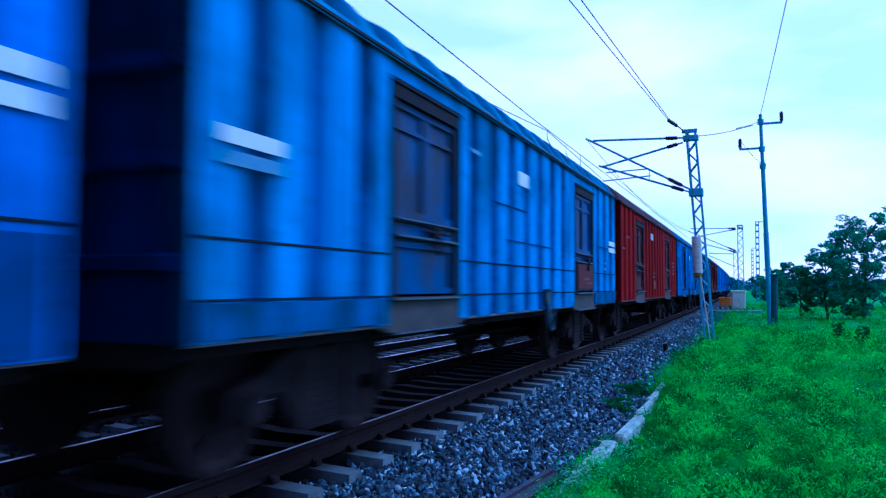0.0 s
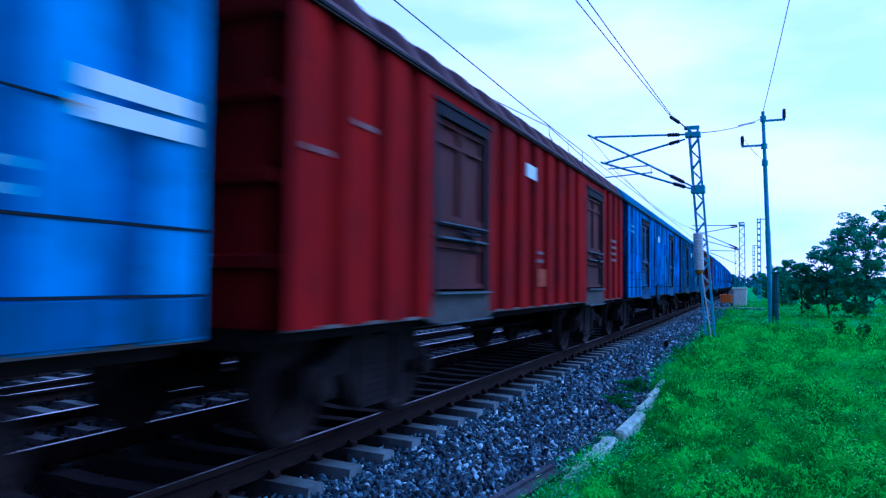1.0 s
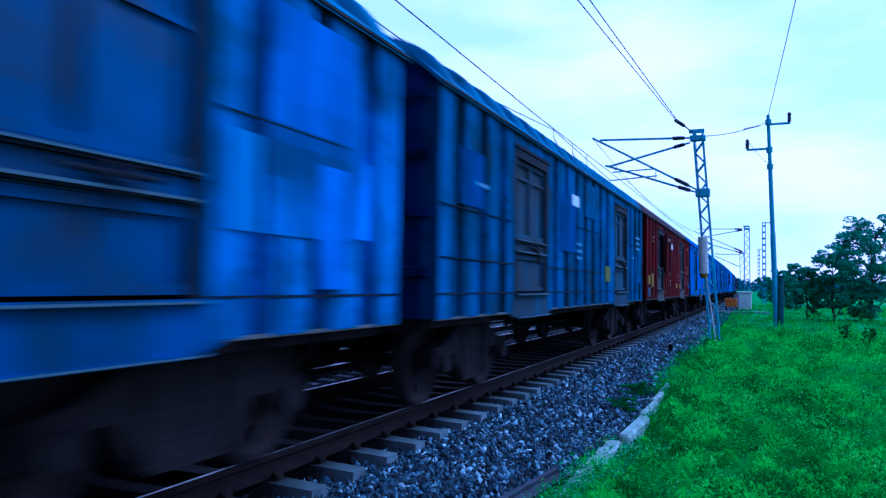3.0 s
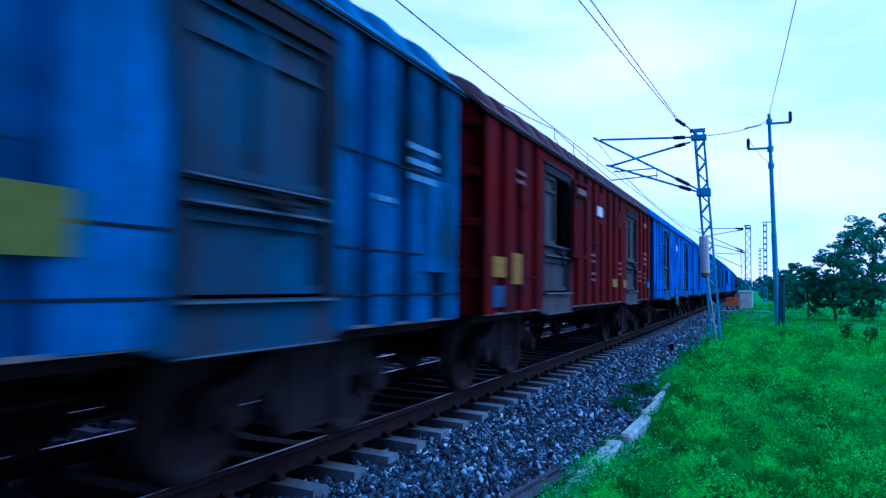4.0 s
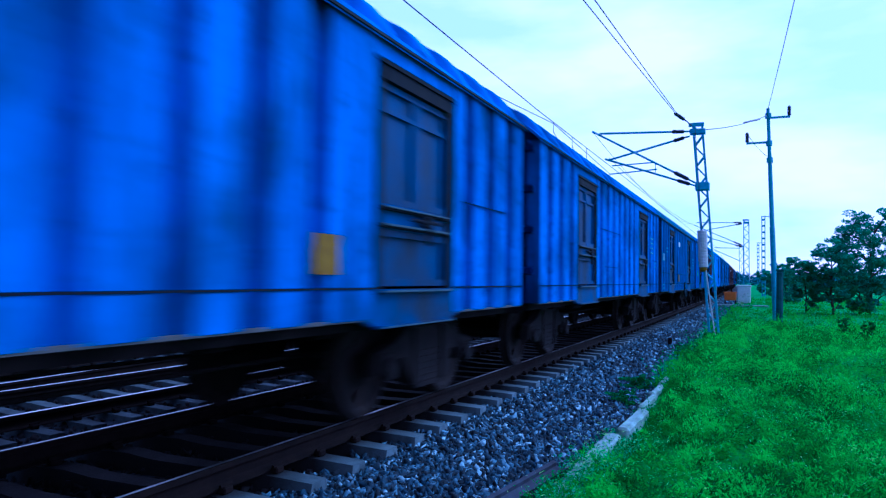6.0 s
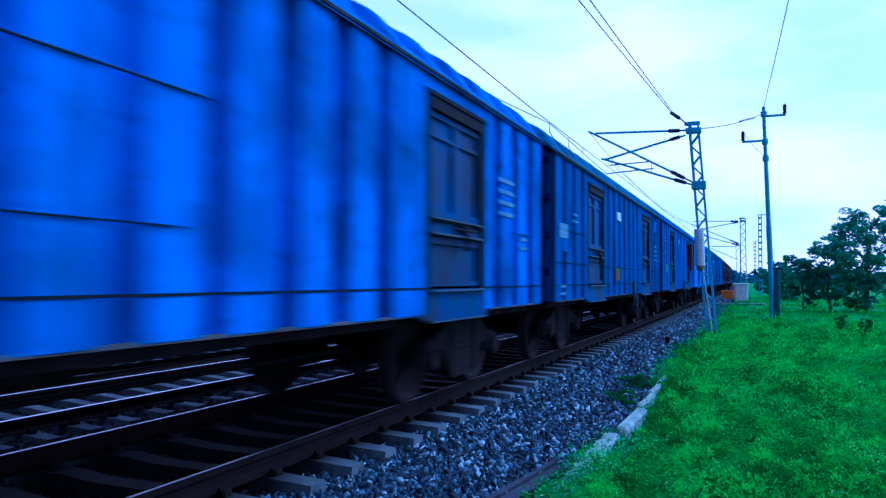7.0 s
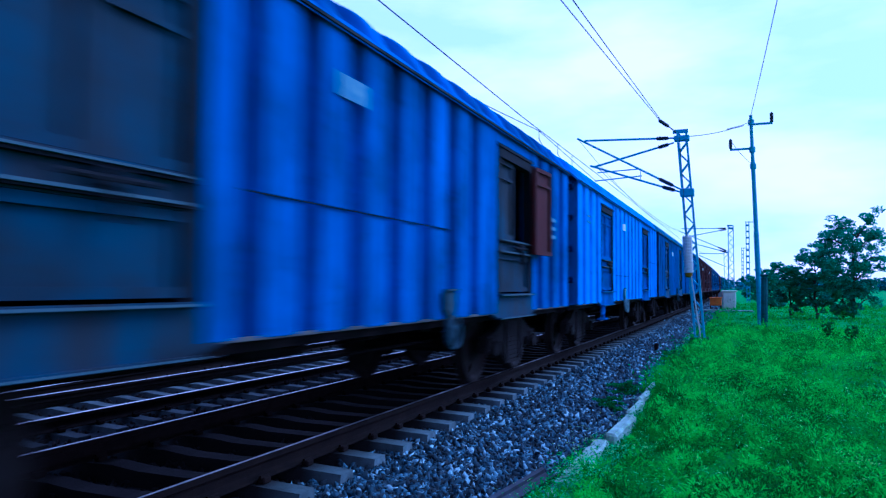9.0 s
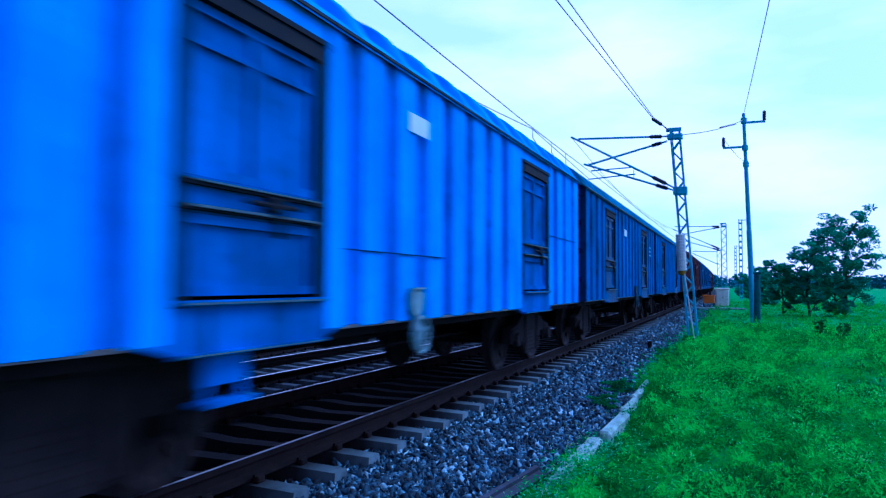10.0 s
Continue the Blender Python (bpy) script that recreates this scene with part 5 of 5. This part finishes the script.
tussocks("weed_tussocks", 1100, 70, 2.9, 16.0, 13.0, 34.0, 0.16, 0.42, 0.045, LIME, "bright green tussocks over the farther verge")
tussocks("weed_tussocks", 700, 70, 2.7, 16.0, 13.0, 34.0, 0.16, 0.40, 0.045, DARKWEED, "darker tussocks over the farther verge")


def stones(name, x, y, z, size, label, material=None):
    """Broken stones: squat uneven blocks tumbled at random."""
    k = len(x)
    cube = np.array([(sx, sy, sz) for sz in (-1, 1) for sx, sy in ((-1, -1), (1, -1), (1, 1), (-1, 1))], float)
    v = cube[None] * (1 + RNG.normal(0, 0.28, (k, 8, 3)))
    v[:, 4:, :2] *= (0.45 + 0.4 * RNG.random((k, 1, 1)))
    v *= np.stack([0.85 + 0.85 * RNG.random(k), 0.42 + 0.36 * RNG.random(k), 0.28 + 0.32 * RNG.random(k)], 1)[:, None]
    q = RNG.normal(size=(k, 4))
    q /= np.linalg.norm(q, axis=1)[:, None]
    w, i, j, l = q.T
    R = np.stack([1 - 2 * (j * j + l * l), 2 * (i * j - l * w), 2 * (i * l + j * w), 2 * (i * j + l * w), 1 - 2 * (i * i + l * l), 2 * (j * l - i * w),
                  2 * (i * l - j * w), 2 * (j * l + i * w), 1 - 2 * (i * i + j * j)], 1).reshape(k, 3, 3)
    v = np.einsum("nij,nkj->nki", R, v) * (size * (0.6 + 0.75 * RNG.random(k)))[:, None, None] * 0.5
    v += np.stack([x, y, z], 1)[:, None]
    f = np.array([(3, 2, 1, 0), (4, 5, 6, 7), (0, 1, 5, 4), (1, 2, 6, 5), (2, 3, 7, 6), (3, 0, 4, 7)])
    F = (f[None] + np.arange(k)[:, None, None] * 8).reshape(-1, 4)
    me = mesh_np(name, v.reshape(-1, 3), F)
    return tagged(put(name, me, material or STONE), label, "ballast", kind="stuff")


def bed_height(x):
    return np.where(x < 1.55, -0.335, -0.335 - (x - 1.55) * 0.112)


def strew(n, x0, x1, y0, y1, power, size, name, label, material=None):
    x, y = scatter(n, x0, x1, y0, y1, power)
    z = bed_height(x) + 0.005 + 0.034 * RNG.random(n)
    stones(name, x - np.maximum(0, y - BEND_AT) ** 2 / (2 * BEND_R), y, z, np.full(n, size), label, material)


strew(20000, 1.05, 2.92, 4.3, 13.0, 1.15, 0.062, "ballast_stones", "loose angular grey ballast stones on the shoulder")
strew(18000, 1.05, 2.84, 13.0, 34.0, 1.2, 0.080, "ballast_stones", "loose angular grey ballast stones on the shoulder")
strew(9000, 1.05, 2.80, 34.0, 80.0, 1.2, 0.120, "ballast_stones", "loose angular grey ballast stones on the shoulder")
strew(7000, -1.5, 1.10, 3.0, 24.0, 1.1, 0.065, "ballast_stones", "ballast stones between the rails, coloured dark for the train's shade", SHADESTONE)
strew(7000, 1.05, 2.92, -5.0, 4.3, 1.0, 0.065, "ballast_stones", "loose angular grey ballast stones on the shoulder")
# these stones carry the same painted-in shade, seen beneath the wagons
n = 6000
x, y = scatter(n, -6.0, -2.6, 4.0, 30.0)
stones("ballast_stones", x, y, np.full(n, -0.565), np.full(n, 0.075), "dark ballast stones along the second track", SHADESTONE)


# ---------------------------------------------------------------- sleepers
def make_sleeper(bm):
    """A concrete sleeper, deeper under the rails, with its rail clips."""
    top = [(-1.375, -0.205), (-0.55, -0.175), (-0.25, -0.20), (0.25, -0.20), (0.55, -0.175), (1.375, -0.205)]
    for a, b in zip(top, top[1:]):
        lo, hi = [], []
        for (x, z), lst in ((a, lo), (b, hi)):
            lst += [bm.verts.new((x, -0.135, -0.40)), bm.verts.new((x, 0.135, -0.40)), bm.verts.new((x, 0.10, z)), bm.verts.new((x, -0.10, z))]
        for k in range(4):
            bm.faces.new((lo[k], lo[(k + 1) % 4], hi[(k + 1) % 4], hi[k]))
        if a[0] < -1.3:
            bm.faces.new(lo[::-1])
        if b[0] > 1.3:
            bm.faces.new(hi)
    return bm


def make_clip(bm):
    for s in (1, -1):
        for d in (0.105, -0.105):
            box(bm, s * 0.874 + d - 0.035, s * 0.874 + d + 0.035, -0.05, 0.05, -0.19, -0.135, 0.012)
            tube(bm, (s * 0.874 + d, -0.06, -0.13), (s * 0.874 + d, 0.06, -0.125), 0.014, n=5)
    return bm


for track, first, last, at_x, drop in ((TRACKS[0], -20, 150, track_x, 0.0), (TRACKS[1], -3, 70, second_x, -0.30), (TRACKS[2], -3, 55, third_x, -0.32)):
    for k in range(first, last):
        y = 4.868 + 0.6106 * k
        turn = track_turn(y) if track is not TRACKS[2] else math.degrees(math.atan(0.085))
        jitter = 0.012 * math.sin(k * 7.3)
        at = pose(at_x(y), y + jitter, drop + 0.006 * math.sin(k * 3.1), 0, 0, turn + 0.5 * math.sin(k * 5.7))
        sl = piece("sleeper", "sleeper", make_sleeper, SHADESLEEPER if track is TRACKS[0] else DARKSLEEPER, track, at=at)
        piece("rail_clips", "clip", make_clip, RAILSIDE, sl)


# ---------------------------------------------------------------- the verge beside and behind the viewpoint
blades("grass", [(60000, 2.6, 9.5, -5.0, 4.3, 0.04, 0.17, 0.008)], GRASS, "thick wet green grass over the near verge")
tussocks("weed_tussocks", 500, 60, 2.9, 9.5, -5.0, 4.4, 0.09, 0.26, 0.028, LIME, "soft bright green tussocks standing over the grass")
tussocks("weed_tussocks", 500, 60, 2.9, 9.5, -5.0, 4.4, 0.09, 0.26, 0.026, DARKWEED, "darker feathery tussocks among the grass")


# ---------------------------------------------------------------- what moves
def motions():
    """The train runs past at about 13 m/s; its wheels roll."""
    for k, wagon, wheels in WAGONS:
        rows = []
        for t in [i * 0.5 for i in range(21)]:
            s = 5.095 + k * PITCH - run(t)
            rows.append((t, pose(track_x(s + 6.8) - math.tan(radians(track_turn(s + 6.8))) * -6.8, s, 0, 0, 0, track_turn(s + 6.8))))
        walk(wagon, rows)
        if k > 10:
            continue
        for w in wheels:
            base = w.location.copy()
            walk(w, [(f / FPS, pose(*base, math.degrees(run(f / FPS) / WHEEL_R), 0, 0)) for f in range(301)])


motions()
